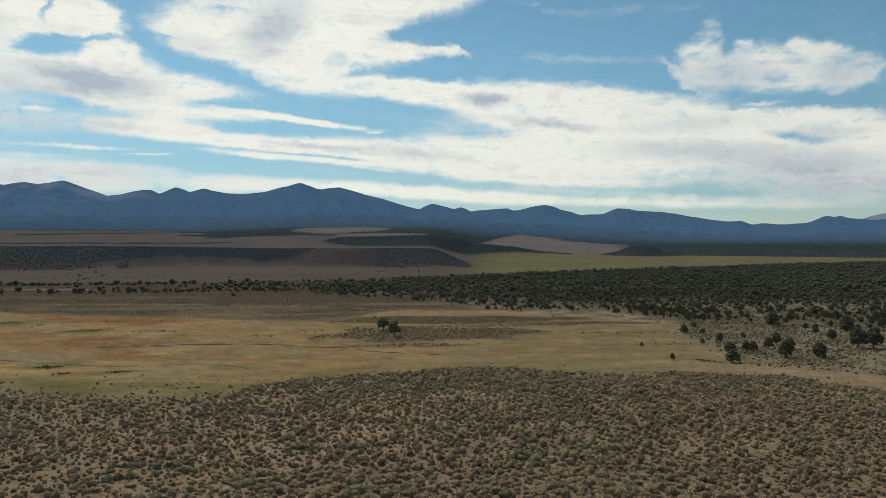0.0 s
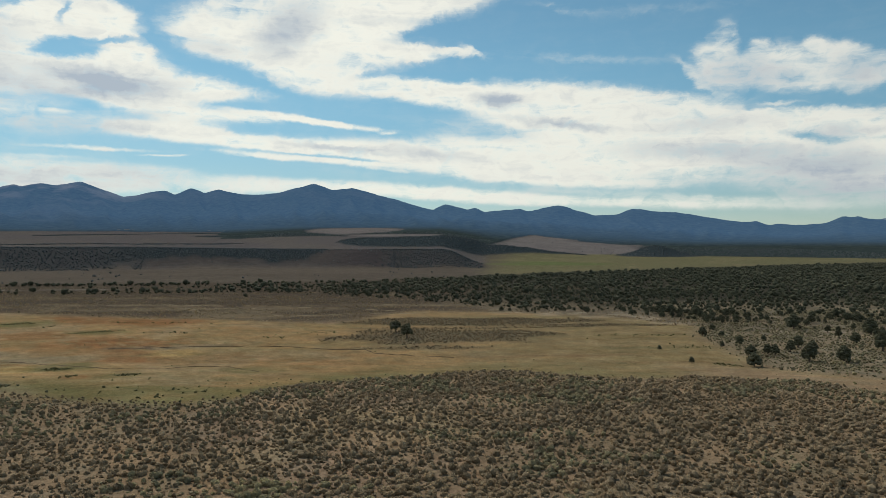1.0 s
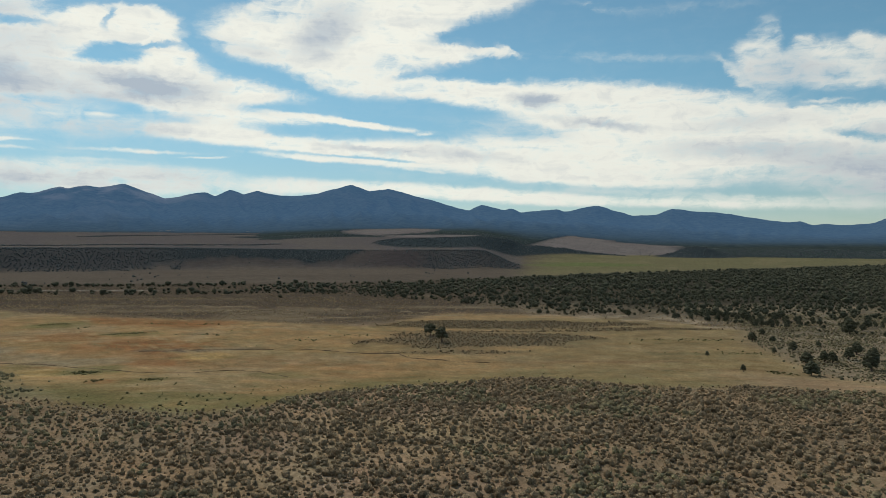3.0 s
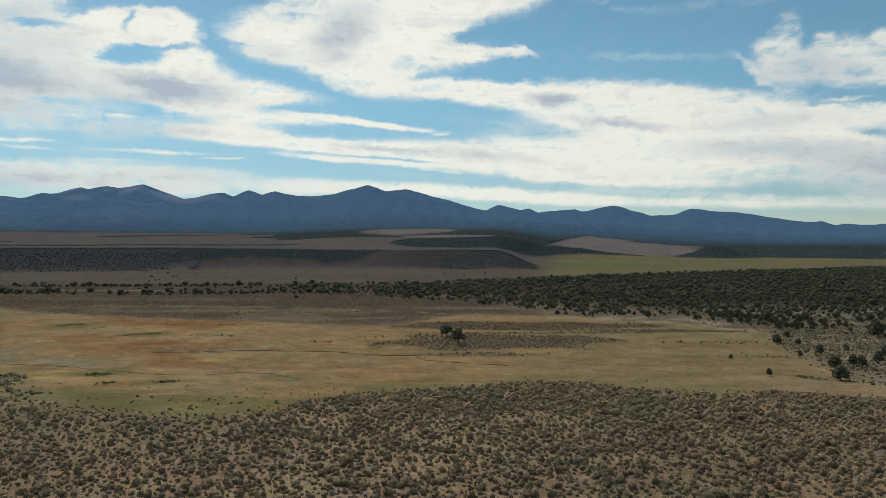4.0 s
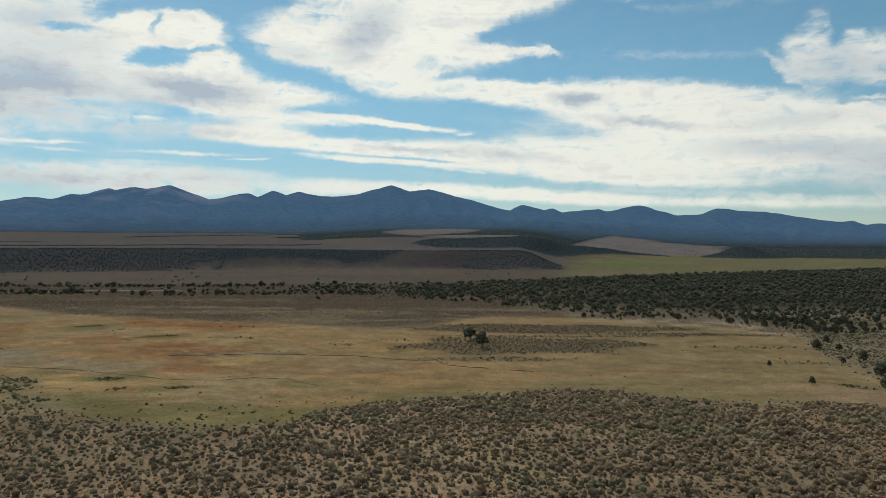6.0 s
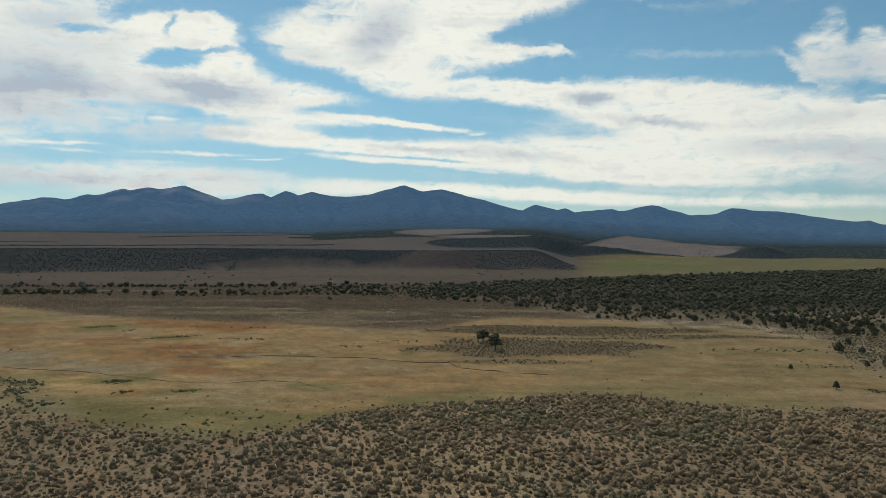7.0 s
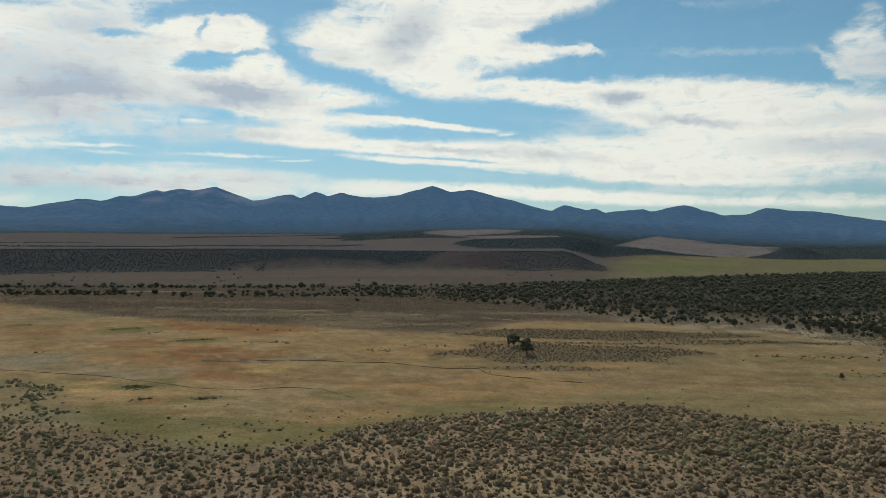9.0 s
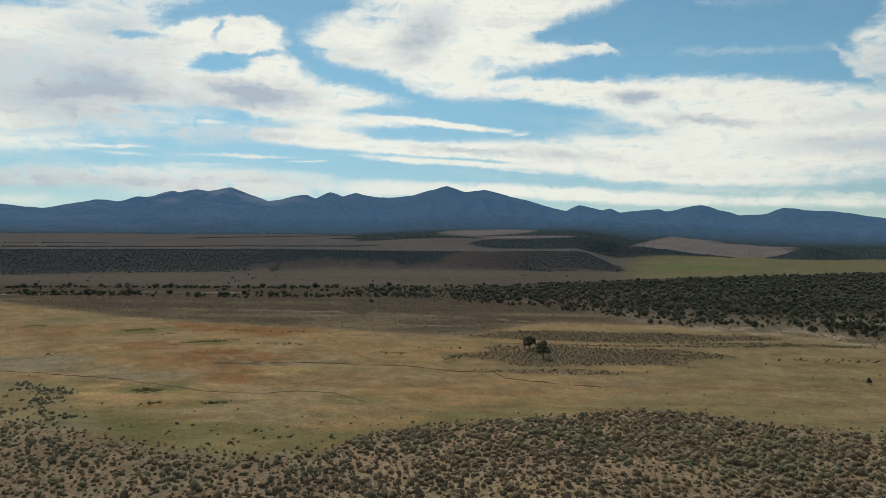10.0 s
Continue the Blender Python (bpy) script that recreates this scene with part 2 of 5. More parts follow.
    thick = math_("ADD", math_("MULTIPLY", thick, 1.05),
                  math_("MULTIPLY", math_("SUBTRACT", math_("MULTIPLY", math_("ADD", wisps, fine), 0.5), 0.44), 2.0), clamp=True)


    tone = nt.nodes.new("ShaderNodeMix")
    tone.data_type = "RGBA"
    lk(thick, tone.inputs["Factor"])
    tone.inputs[6].default_value = CLOUD_WHITE
    tone.inputs[7].default_value = CLOUD_GREY
    skyb = nt.nodes.new("ShaderNodeBackground")
    tint = nt.nodes.new("ShaderNodeMix")
    tint.data_type, tint.blend_type = "RGBA", "MULTIPLY"
    tint.inputs["Factor"].default_value = 1.0
    lk(sky.outputs[0], tint.inputs[6])
    low = nt.nodes.new("ShaderNodeMix")
    low.data_type = "RGBA"
    lk(ramp01(el, 0.0, 14.0), low.inputs["Factor"])
    low.inputs[6].default_value = SKY_LOW
    low.inputs[7].default_value = SKY_TINT
    lk(low.outputs[2], tint.inputs[7])
    lk(tint.outputs[2], skyb.inputs[0])
    skyb.inputs[1].default_value = WORLD_STRENGTH
    cloudb = nt.nodes.new("ShaderNodeBackground")
    lk(tone.outputs[2], cloudb.inputs[0])
    # clouds glow more on the sun's side of the sky
    toward = nt.nodes.new("ShaderNodeVectorMath")
    toward.operation = "DOT_PRODUCT"
    lk(co.outputs["Generated"], toward.inputs[0])
    toward.inputs[1].default_value = (math.sin(radians(SUN_AZ)) * math.cos(radians(SUN_EL)),
                                      math.cos(radians(SUN_AZ)) * math.cos(radians(SUN_EL)), math.sin(radians(SUN_EL)))
    glow = nt.nodes.new("ShaderNodeMapRange")
    lk(toward.outputs["Value"], glow.inputs[0])
    for i, v in enumerate((0.3, 0.85, 0.86, 0.98)):
        glow.inputs[i + 1].default_value = v
    lk(glow.outputs[0], cloudb.inputs[1])
    mix = nt.nodes.new("ShaderNodeMixShader")
    lk(math_("MULTIPLY", cover, 0.97), mix.inputs[0])
    lk(skyb.outputs[0], mix.inputs[1]), lk(cloudb.outputs[0], mix.inputs[2])
    out = nt.nodes.new("ShaderNodeOutputWorld")
    lk(mix.outputs[0], out.inputs[0])


SKY_LOW = (0.61, 0.70, 0.70, 1)
SKY_TINT = (0.77, 1.06, 0.945, 1)
CLOUD_WHITE = (0.985, 0.97, 0.85, 1)
CLOUD_GREY = (0.44, 0.505, 0.575, 1)
make_world()

sun = bpy.data.lights.new("sun", "SUN")
sun.energy, sun.angle, sun.color = SUN_STRENGTH, radians(1.5), (1.0, 0.91, 0.77)
sun_ob = new("sun", sun)
_a, _e = radians(SUN_AZ), radians(SUN_EL)
SUN_WAY = Vector((math.sin(_a) * math.cos(_e), math.cos(_a) * math.cos(_e), math.sin(_e)))
sun_ob.matrix_world = look(SUN_WAY * 900, (0, 0, 0))


# ---- materials ----
def material(name, rough=0.9, spec=0.2):
    m = bpy.data.materials.new(name)
    m.use_nodes = True
    b = m.node_tree.nodes["Principled BSDF"]
    b.inputs["Roughness"].default_value = rough
    b.inputs["Specular IOR Level"].default_value = spec
    return m, m.node_tree, b


def nz(nt, scale, detail=4, rough=0.6, vec=None, stretch=None):
    n = nt.nodes.new("ShaderNodeTexNoise")
    n.inputs["Scale"].default_value, n.inputs["Detail"].default_value, n.inputs["Roughness"].default_value = scale, detail, rough
    if stretch:
        mp = nt.nodes.new("ShaderNodeMapping")
        mp.inputs["Scale"].default_value = stretch
        nt.links.new(vec, mp.inputs[0])
        vec = mp.outputs[0]
    if vec is not None:
        nt.links.new(vec, n.inputs["Vector"])
    return n.outputs["Fac"]


def mrange(nt, v, a, b, c, d):
    n = nt.nodes.new("ShaderNodeMapRange")
    nt.links.new(v, n.inputs[0])
    for i, k in enumerate((a, b, c, d)):
        n.inputs[i + 1].default_value = k
    return n.outputs[0]


def mixed(nt, fac, a, b, blend="MIX"):
    n = nt.nodes.new("ShaderNodeMix")
    n.data_type, n.blend_type = "RGBA", blend
    for sock, v in ((n.inputs["Factor"], fac), (n.inputs[6], a), (n.inputs[7], b)):
        if isinstance(v, (int, float)):
            sock.default_value = v
        elif isinstance(v, tuple):
            sock.default_value = (*v, 1)
        else:
            nt.links.new(v, sock)
    return n.outputs[2]


def mat_land():
    """Soil and dry grass: the cover colour of the plan, broken up by grain, tufts and stains."""
    m, nt, b = material("land_cover", 1.0, 0.0)
    co = nt.nodes.new("ShaderNodeTexCoord").outputs["Object"]
    at = nt.nodes.new("ShaderNodeAttribute")
    at.attribute_name = "cover"
    grain = nz(nt, 2.2, 5, 0.7, co)
    patch = nz(nt, 0.12, 6, 0.7, co, (0.8, 1.0, 1.0))
    streak = nz(nt, 0.45, 6, 0.75, co, (0.9, 0.7, 1.0))
    k = nt.nodes.new("ShaderNodeMath")
    k.operation = "MULTIPLY"
    nt.links.new(mrange(nt, grain, 0.25, 0.75, 0.55, 1.45), k.inputs[0])
    nt.links.new(mrange(nt, patch, 0.32, 0.68, 0.78, 1.22), k.inputs[1])
    k2 = nt.nodes.new("ShaderNodeMath")
    k2.operation = "MULTIPLY"
    nt.links.new(k.outputs[0], k2.inputs[0])
    nt.links.new(mrange(nt, streak, 0.32, 0.68, 0.83, 1.17), k2.inputs[1])
    c = nt.nodes.new("ShaderNodeVectorMath")
    c.operation = "SCALE"
    nt.links.new(at.outputs["Color"], c.inputs[0])
    nt.links.new(k2.outputs[0], c.inputs["Scale"])
    hue = mixed(nt, mrange(nt, nz(nt, 0.22, 5, 0.65, co), 0.35, 0.65, 0, 1), (1.05, 0.98, 0.92), (0.96, 1.01, 1.03))
    nt.links.new(mixed(nt, 1.0, c.outputs[0], hue, "MULTIPLY"), b.inputs["Base Color"])
    bump = nt.nodes.new("ShaderNodeBump")
    bump.inputs["Strength"].default_value, bump.inputs["Distance"].default_value = 0.5, 0.15
    nt.links.new(grain, bump.inputs["Height"])
    nt.links.new(bump.outputs[0], b.inputs["Normal"])
    return m


def mat_plant(name, dark, light, dry, rough=0.85, thinness=0.36):
    """Foliage: a tone for each plant (brush shapes put inner shade and sunlit tops into it), another for each clump,
    and a share of dry twigs.
    """
    m, nt, b = material(name, rough, 0.05)
    at = nt.nodes.new("ShaderNodeAttribute")
    at.attribute_name = "tone"
    info = nt.nodes.new("ShaderNodeObjectInfo")
    geo = nt.nodes.new("ShaderNodeNewGeometry")
    t = nt.nodes.new("ShaderNodeMath")
    t.operation = "MULTIPLY_ADD"
    nt.links.new(geo.outputs["Random Per Island"], t.inputs[0])
    t.inputs[1].default_value = 0.2
    s = nt.nodes.new("ShaderNodeMath")
    s.operation = "MULTIPLY_ADD"
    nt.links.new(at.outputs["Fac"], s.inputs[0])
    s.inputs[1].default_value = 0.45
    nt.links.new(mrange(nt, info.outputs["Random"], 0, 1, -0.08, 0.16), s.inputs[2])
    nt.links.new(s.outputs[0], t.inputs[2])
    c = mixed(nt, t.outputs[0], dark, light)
    co = nt.nodes.new("ShaderNodeTexCoord").outputs["Object"]
    c = mixed(nt, mrange(nt, nz(nt, 0.9, 3, 0.6, co), 0.5, 0.72, 0, 0.6), c, dry)
    grain = nz(nt, 9.0, 3, 0.7, co)
    k = nt.nodes.new("ShaderNodeVectorMath")
    k.operation = "SCALE"
    nt.links.new(c, k.inputs[0])
    nt.links.new(mrange(nt, grain, 0.32, 0.68, 0.7, 1.35), k.inputs["Scale"])
    nt.links.new(k.outputs[0], b.inputs["Base Color"])
    thin = nt.nodes.new("ShaderNodeBsdfTranslucent")
    nt.links.new(k.outputs[0], thin.inputs["Color"])
    both = nt.nodes.new("ShaderNodeMixShader")
    both.inputs[0].default_value = thinness
    nt.links.new(b.outputs[0], both.inputs[1])
    nt.links.new(thin.outputs[0], both.inputs[2])
    nt.links.new(both.outputs[0], nt.nodes["Material Output"].inputs["Surface"])
    bump = nt.nodes.new("ShaderNodeBump")
    bump.inputs["Strength"].default_value, bump.inputs["Distance"].default_value = 0.45, 0.1
    nt.links.new(grain, bump.inputs["Height"])
    nt.links.new(bump.outputs[0], b.inputs["Normal"])
    return m


def mat_wood():
    m, nt, b = material("juniper_bark", 0.9, 0.1)
    co = nt.nodes.new("ShaderNodeTexCoord").outputs["Object"]
    c = mixed(nt, nz(nt, 6, 5, 0.7, co, (1, 1, 0.2)), (0.07, 0.05, 0.04), (0.2, 0.16, 0.13))
    nt.links.new(c, b.inputs["Base Color"])
    return m


def mat_plain(name, a, bcol, scale, rough=0.8):
    m, nt, b = material(name, rough, 0.2)
    co = nt.nodes.new("ShaderNodeTexCoord").outputs["Object"]
    nt.links.new(mixed(nt, nz(nt, scale, 5, 0.6, co), a, bcol), b.inputs["Base Color"])
    return m


def mat_range(haze=1.0, air=(0.17, 0.42, 0.84, 1)):
    """Far forested range behind kilometres of air: dark conifers, paler rock, and the glow of the air before them."""
    m, nt, b = material("far_range", 1.0, 0.0)
    co = nt.nodes.new("ShaderNodeTexCoord").outputs["Object"]
    big = nz(nt, 0.004, 5, 0.6, co)
    small = nz(nt, 0.03, 5, 0.7, co)
    c = mixed(nt, mrange(nt, small, 0.3, 0.7, 0, 1), (0.016, 0.023, 0.022), (0.048, 0.061, 0.052))
    high = nt.nodes.new("ShaderNodeSeparateXYZ")
    nt.links.new(co, high.inputs[0])
    rock = nt.nodes.new("ShaderNodeMath")
    rock.operation = "MULTIPLY"
    nt.links.new(mrange(nt, big, 0.46, 0.6, 0, 1), rock.inputs[0])
    nt.links.new(mrange(nt, high.outputs[2], 230, 330, 0.10, 0.9), rock.inputs[1])
    west = nt.nodes.new("ShaderNodeMath")
    west.operation = "MULTIPLY"
    nt.links.new(rock.outputs[0], west.inputs[0])
    nt.links.new(mrange(nt, high.outputs[0], -1250, -1600, 0.15, 1.0), west.inputs[1])
    c = mixed(nt, west.outputs[0], c, (0.165, 0.145, 0.130))
    # air haze put onto the slopes as emission that grows with distance
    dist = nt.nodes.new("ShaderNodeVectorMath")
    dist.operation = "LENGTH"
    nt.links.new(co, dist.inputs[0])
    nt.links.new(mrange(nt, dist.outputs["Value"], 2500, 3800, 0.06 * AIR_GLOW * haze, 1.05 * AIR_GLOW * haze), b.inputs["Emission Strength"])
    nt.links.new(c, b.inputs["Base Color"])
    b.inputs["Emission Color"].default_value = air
    return m


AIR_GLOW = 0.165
MAT_LAND = mat_land()
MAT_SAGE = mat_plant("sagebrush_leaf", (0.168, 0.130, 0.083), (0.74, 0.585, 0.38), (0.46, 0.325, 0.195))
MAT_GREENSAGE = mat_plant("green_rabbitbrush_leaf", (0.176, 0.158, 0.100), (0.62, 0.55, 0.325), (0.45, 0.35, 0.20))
MAT_WEED = mat_plant("green_weed_leaf", (0.115, 0.112, 0.058), (0.40, 0.375, 0.19), (0.31, 0.26, 0.13))
MAT_TUFT = mat_plant("dry_grass_blade", (0.22, 0.165, 0.09), (0.56, 0.44, 0.26), (0.40, 0.29, 0.16), 0.9, 0.35)
MAT_JUNIPER = mat_plant("juniper_needle", (0.074, 0.079, 0.054), (0.190, 0.184, 0.118), (0.17, 0.150, 0.098), 0.85, 0.24)
# far junipers: haze put into the needle colour, lighter and bluer
MAT_HAZETREE = mat_plant("hazy_juniper_needle", (0.095, 0.108, 0.112), (0.150, 0.162, 0.160), (0.135, 0.135, 0.125), 0.85, 0.0)
MAT_BARK = mat_wood()
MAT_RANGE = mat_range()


# ---- shapes in numbers ----
def lattice(ix, iy, seed):
    n = (ix * 374761393 + iy * 668265263 + seed * 974634777) & 0x7FFFFFFF
    n = ((n ^ (n >> 13)) * 1274126177) & 0x7FFFFFFF
    return ((n ^ (n >> 16)) & 0xFFFF) / 65535.0


def vnoise(x, y, seed=0):
    x, y = np.asarray(x, float), np.asarray(y, float)
    ix, iy = np.floor(x).astype(np.int64), np.floor(y).astype(np.int64)
    fx, fy = x - ix, y - iy
    fx, fy = fx * fx * (3 - 2 * fx), fy * fy * (3 - 2 * fy)
    a, b = lattice(ix, iy, seed), lattice(ix + 1, iy, seed)
    c, d = lattice(ix, iy + 1, seed), lattice(ix + 1, iy + 1, seed)
    return (a * (1 - fx) + b * fx) * (1 - fy) + (c * (1 - fx) + d * fx) * fy


def fbm(x, y, seed=0, octaves=4, gain=0.5):
    """Smooth noise from 0 to 1, about 0.5 in the mean."""
    total, amp, norm = 0.0, 1.0, 0.0
    for k in range(octaves):
        total = total + amp * vnoise(np.asarray(x) * 2 ** k + 17.3 * k, np.asarray(y) * 2 ** k - 9.1 * k, seed + k)
        norm, amp = norm + amp, amp * gain
    return total / norm


def step(a, b, v):
    v = np.clip((np.asarray(v, float) - a) / (b - a), 0, 1)
    return v * v * (3 - 2 * v)


# plan of the valley, in metres: edges as y over x
KNOLL_X = (-300, -120, -90, -70, -55, -44, -32, -24, -20, -13, -4, 4, 14, 20, 27, 34, 45, 58, 71, 79, 95, 130, 300)
KNOLL_Y = (200, 136, 122, 115, 110, 106, 103, 107, 118, 126, 134, 140, 147, 148, 142, 137, 135, 133, 126, 112, 102, 95, 80)
MEADOW_X = (-500, -251, -158, -105, -73, -43, -24, -12, 3, 40, 75, 92, 110)
MEADOW_Y = (500, 350, 291, 271, 263, 251, 246, 262, 288, 284, 262, 235, 190)
WOOD_NEAR_X = (-700, -300, -205, -140, -100, -50, 0, 18, 37, 67, 85, 103, 150, 400)
WOOD_NEAR_Y = (390, 390, 388, 388, 386, 380, 352, 325, 297, 279, 265, 240, 190, 130)
WOOD_FAR_X = (-700, -300, -140, -46, 46, 148, 280, 455, 655, 900)
WOOD_FAR_Y = (500, 496, 506, 525, 600, 685, 770, 890, 1020, 1180)
WOOD_SIDE_Y = (110, 125, 140, 150, 165, 185, 205, 235, 260)
WOOD_SIDE_X = (100, 92, 80, 74, 78, 82, 84, 95, 98)


SLOPE_AZ = (-60, 3, 7, 16, 22, 34, 60)
SLOPE_R = (900, 900, 1850, 2100, 1800, 1640, 1500)


def knoll_edge(x):
    return np.interp(x, KNOLL_X, KNOLL_Y)


def polar(x, y):
    return np.degrees(np.arctan2(x, y)), np.hypot(x, y)


def height(x, y):
    """Height of the land."""
    x, y = np.asarray(x, float), np.asarray(y, float)
    az, r = polar(x, y)
    crown = np.interp(x, (-60, -30, 10, 40), (3.6, 3.5, 2.5, 2.1))
    z = (crown + 0.6) * (1 - step(104, 172, y + 0.05 * x)) - 0.6
    z = z + (fbm(x / 18, y / 18, 3) - 0.5) * 0.6 * step(20, 60, r)
    # wooded scarp and the slope that climbs to the range
    west = 1 - step(3.0, 6.5, az)
    scarp_foot = 815 + 50 * (fbm(az / 3.0, az * 0 + 2, 5) - 0.5)
    scarp = (20 + 3 * (1 - step(-22, -6, az))) * step(scarp_foot, scarp_foot + 150, r) * west
    start = np.interp(az, SLOPE_AZ, SLOPE_R)
    top = 25 + 3.4 * np.interp(az, (-60, -14, -8, 3, 8, 13, 22, 40), (20, 20, 25.5, 26, 21, 15, 6, 4))
    rise = np.clip((r - start) / (3400 - start), 0, 1.1) * top
    far = np.maximum(scarp, rise) + 3.0 * (fbm(x / 160, y / 160, 8) - 0.5) * step(1000, 1400, r) * step(0.5, 20, np.maximum(scarp, rise))
    ridge = np.interp(az, (-5.2, -4.4, -3.4, 0, 3, 5.4, 7.5, 9.7, 11.6, 14.2), (0, 4, 9, 11, 14, 27, 27, 20, 9.5, 0))
    far = far + ridge * np.exp(-((r - np.interp(az, (2, 14), (1600, 1950))) / 150) ** 2)
    far = far + 25 * np.exp(-((az - 19.2) / 1.8) ** 2 - ((r - 1850) / 110) ** 2)
    return z + np.where(r > 500, far, 0)


def ground_z(x, y):
    return float(height(x, y))


def raw_mesh(name, verts, faces, mat, smooth=False, tone=None, cover=None):
    """A mesh from arrays: triangles or quads, and one number or colour a vertex."""
    verts, faces = np.asarray(verts, np.float32), np.asarray(faces, np.int32)
    me = bpy.data.meshes.new(name)
    n, k = faces.shape
    me.vertices.add(len(verts))
    me.vertices.foreach_set("co", verts.ravel())
    me.loops.add(n * k)
    me.loops.foreach_set("vertex_index", faces.ravel())
    me.polygons.add(n)
    me.polygons.foreach_set("loop_start", np.arange(0, n * k, k, dtype=np.int32))
    me.polygons.foreach_set("use_smooth", np.full(n, smooth))
    if tone is not None:
        me.attributes.new("tone", "FLOAT", "POINT").data.foreach_set("value", np.asarray(tone, np.float32))
    if cover is not None:
        c = np.ones((len(verts), 4), np.float32)
        c[:, :3] = cover
        me.attributes.new("cover", "FLOAT_COLOR", "POINT").data.foreach_set("color", c.ravel())
    me.update(calc_edges=True)
    me.materials.append(mat)
    return me


def grid_faces(rows, cols, close=False):
    i, j = np.meshgrid(np.arange(rows - 1), np.arange(cols if close else cols - 1), indexing="ij")
    jn = (j + 1) % cols
    return np.stack([i * cols + j, i * cols + jn, (i + 1) * cols + jn, (i + 1) * cols + j], -1).reshape(-1, 4)[:, ::-1]


# ---- the land ----
def blend(base, colour, mask):
    return base + (np.asarray(colour) - base) * np.clip(mask, 0, 1)[..., None]


SOIL = (0.238, 0.176, 0.123)
STRAW = (0.266, 0.182, 0.095)
RUST = (0.212, 0.114, 0.056)
PALE = (0.240, 0.188, 0.122)
GREEN = (0.140, 0.130, 0.062)
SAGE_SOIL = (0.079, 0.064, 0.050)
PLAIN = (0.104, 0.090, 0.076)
FIELD_GREEN = (0.128, 0.122, 0.072)
# far fields and forest: bluish haze of the air is put into the colour
HAZY_TAN = (0.098, 0.090, 0.092)
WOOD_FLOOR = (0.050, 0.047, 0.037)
HAZY_FOREST = (0.034, 0.046, 0.053)
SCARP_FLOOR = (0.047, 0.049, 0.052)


def oval(x, y, cx, cy, rx, ry, seed, rag=0.5):
    d = np.hypot((x - cx) / rx, (y - cy) / ry) + rag * (fbm(x / (0.5 * rx), y / (0.6 * ry), seed) - 0.5) * 2
    return 1 - step(0.6, 1.1, d)


def patch(x, y, cx, cy, rx, ry, seed):
    """A soft stain with feathered, wandering edges."""
    wx = x + 0.9 * rx * (fbm(x / rx, y / ry, seed, 4, 0.6) - 0.5)
    wy = y + 1.5 * ry * (fbm(x / rx + 9, y / ry, seed + 3, 4, 0.6) - 0.5)
    return 1 - step(0.55, 1.3, np.hypot((wx - cx) / rx, (wy - cy) / ry) + 0.25 * (fbm(x / 5, y / 5, seed + 5, 3) - 0.5))


def west_fringe(x, y):
    """Grass with thin green brush between the knoll and the meadow in the west."""
    rim = np.interp(x, (-300, -105, -82, -55, -48), (250, 165, 148, 116, 104))
    return (1 - step(-4, 6, y - rim + 12 * (fbm(x / 14, y / 14, 23) - 0.5))) * (1 - step(-56, -48, x))


def meadow_mask(x, y):
    wob = 8 * (fbm(x / 25, y / 25, 21) - 0.5)
    lo = step(-2, 5, y - knoll_edge(x) + wob * 0.6)
    hi = 1 - step(-4, 4, y - np.interp(x, MEADOW_X, MEADOW_Y) + wob)
    side = 1 - step(-5, 5, x - np.interp(y, WOOD_SIDE_Y, WOOD_SIDE_X) + wob)
    return lo * hi * side


def brush_patch(x, y):
    """Brush that stands in the meadow: the island round the lone trees and the strips behind it."""
    isle = oval(x, y, 12, 211, 37, 19, 31, 0.4)
    tail = oval(x, y, 4, 187, 22, 3.5, 34, 0.5) * 0.7
    strip = oval(x, y, 25, 251, 52, 14, 32, 0.3)
    strip2 = np.maximum(oval(x, y, 62, 236, 30, 4, 35, 0.5), oval(x, y, 30, 231, 46, 2.5, 37, 0.6) * 0.8)
    return np.maximum.reduce([isle, tail, strip, strip2])


def wooded_ridge(az, r):
    """Dark juniper ridge behind the scarp, falling away eastwards to a thin tongue."""
    half = np.interp(az, (-5.2, -4.4, -3, 4, 12, 14.5), (5, 150, 230, 260, 110, 20))
    return (1 - step(0.8, 1.0, np.abs(r - np.interp(az, (2, 14), (1600, 1950))) / half)) * step(-5.2, -4.6, az) * (1 - step(14, 14.6, az))


def open_field(az, r):
    """Bare tan fields between the woods on the slope below the range."""
    wobble = fbm(az / 1.6, r / 300, 72) - 0.5
    east = step(8.0, 9.0, az + (2700 - r) / 260) * (1 - step(-60, 20, r - (3150 - 62 * (az - 9.5)) + 200 * wobble))
    east = east * step(1900, 2000, r) * (1 - step(17.5, 19.5, az + 3 * wobble + (r - 2500) * 0.002))
    return np.maximum.reduce([oval(az, r, -3.6 + (r - 2650) * 0.0022, 2650, 4.4, 540, 76, 0.2), oval(az, r, -0.2, 2120, 5.2, 130, 77, 0.2), east])


def far_forest(az, r):
    """Unbroken woods at the foot of the range."""
    wobble = fbm(az / 1.6, r / 300, 72) - 0.5
    wood = np.maximum(step(2020, 2100, r + 350 * wobble) * step(-14, -12.5, az + 4 * wobble), step(2850, 3000, r + 400 * wobble))
    wood = np.maximum(wood * (1 - open_field(az, r)), step(2700, 2800, r) * step(12, 15, az))
    return np.maximum(wood, step(19.0, 21.0, az + (r - 2300) * 0.002 + 3 * wobble) * step(-5, 25, r - np.interp(az, SLOPE_AZ, SLOPE_R)))


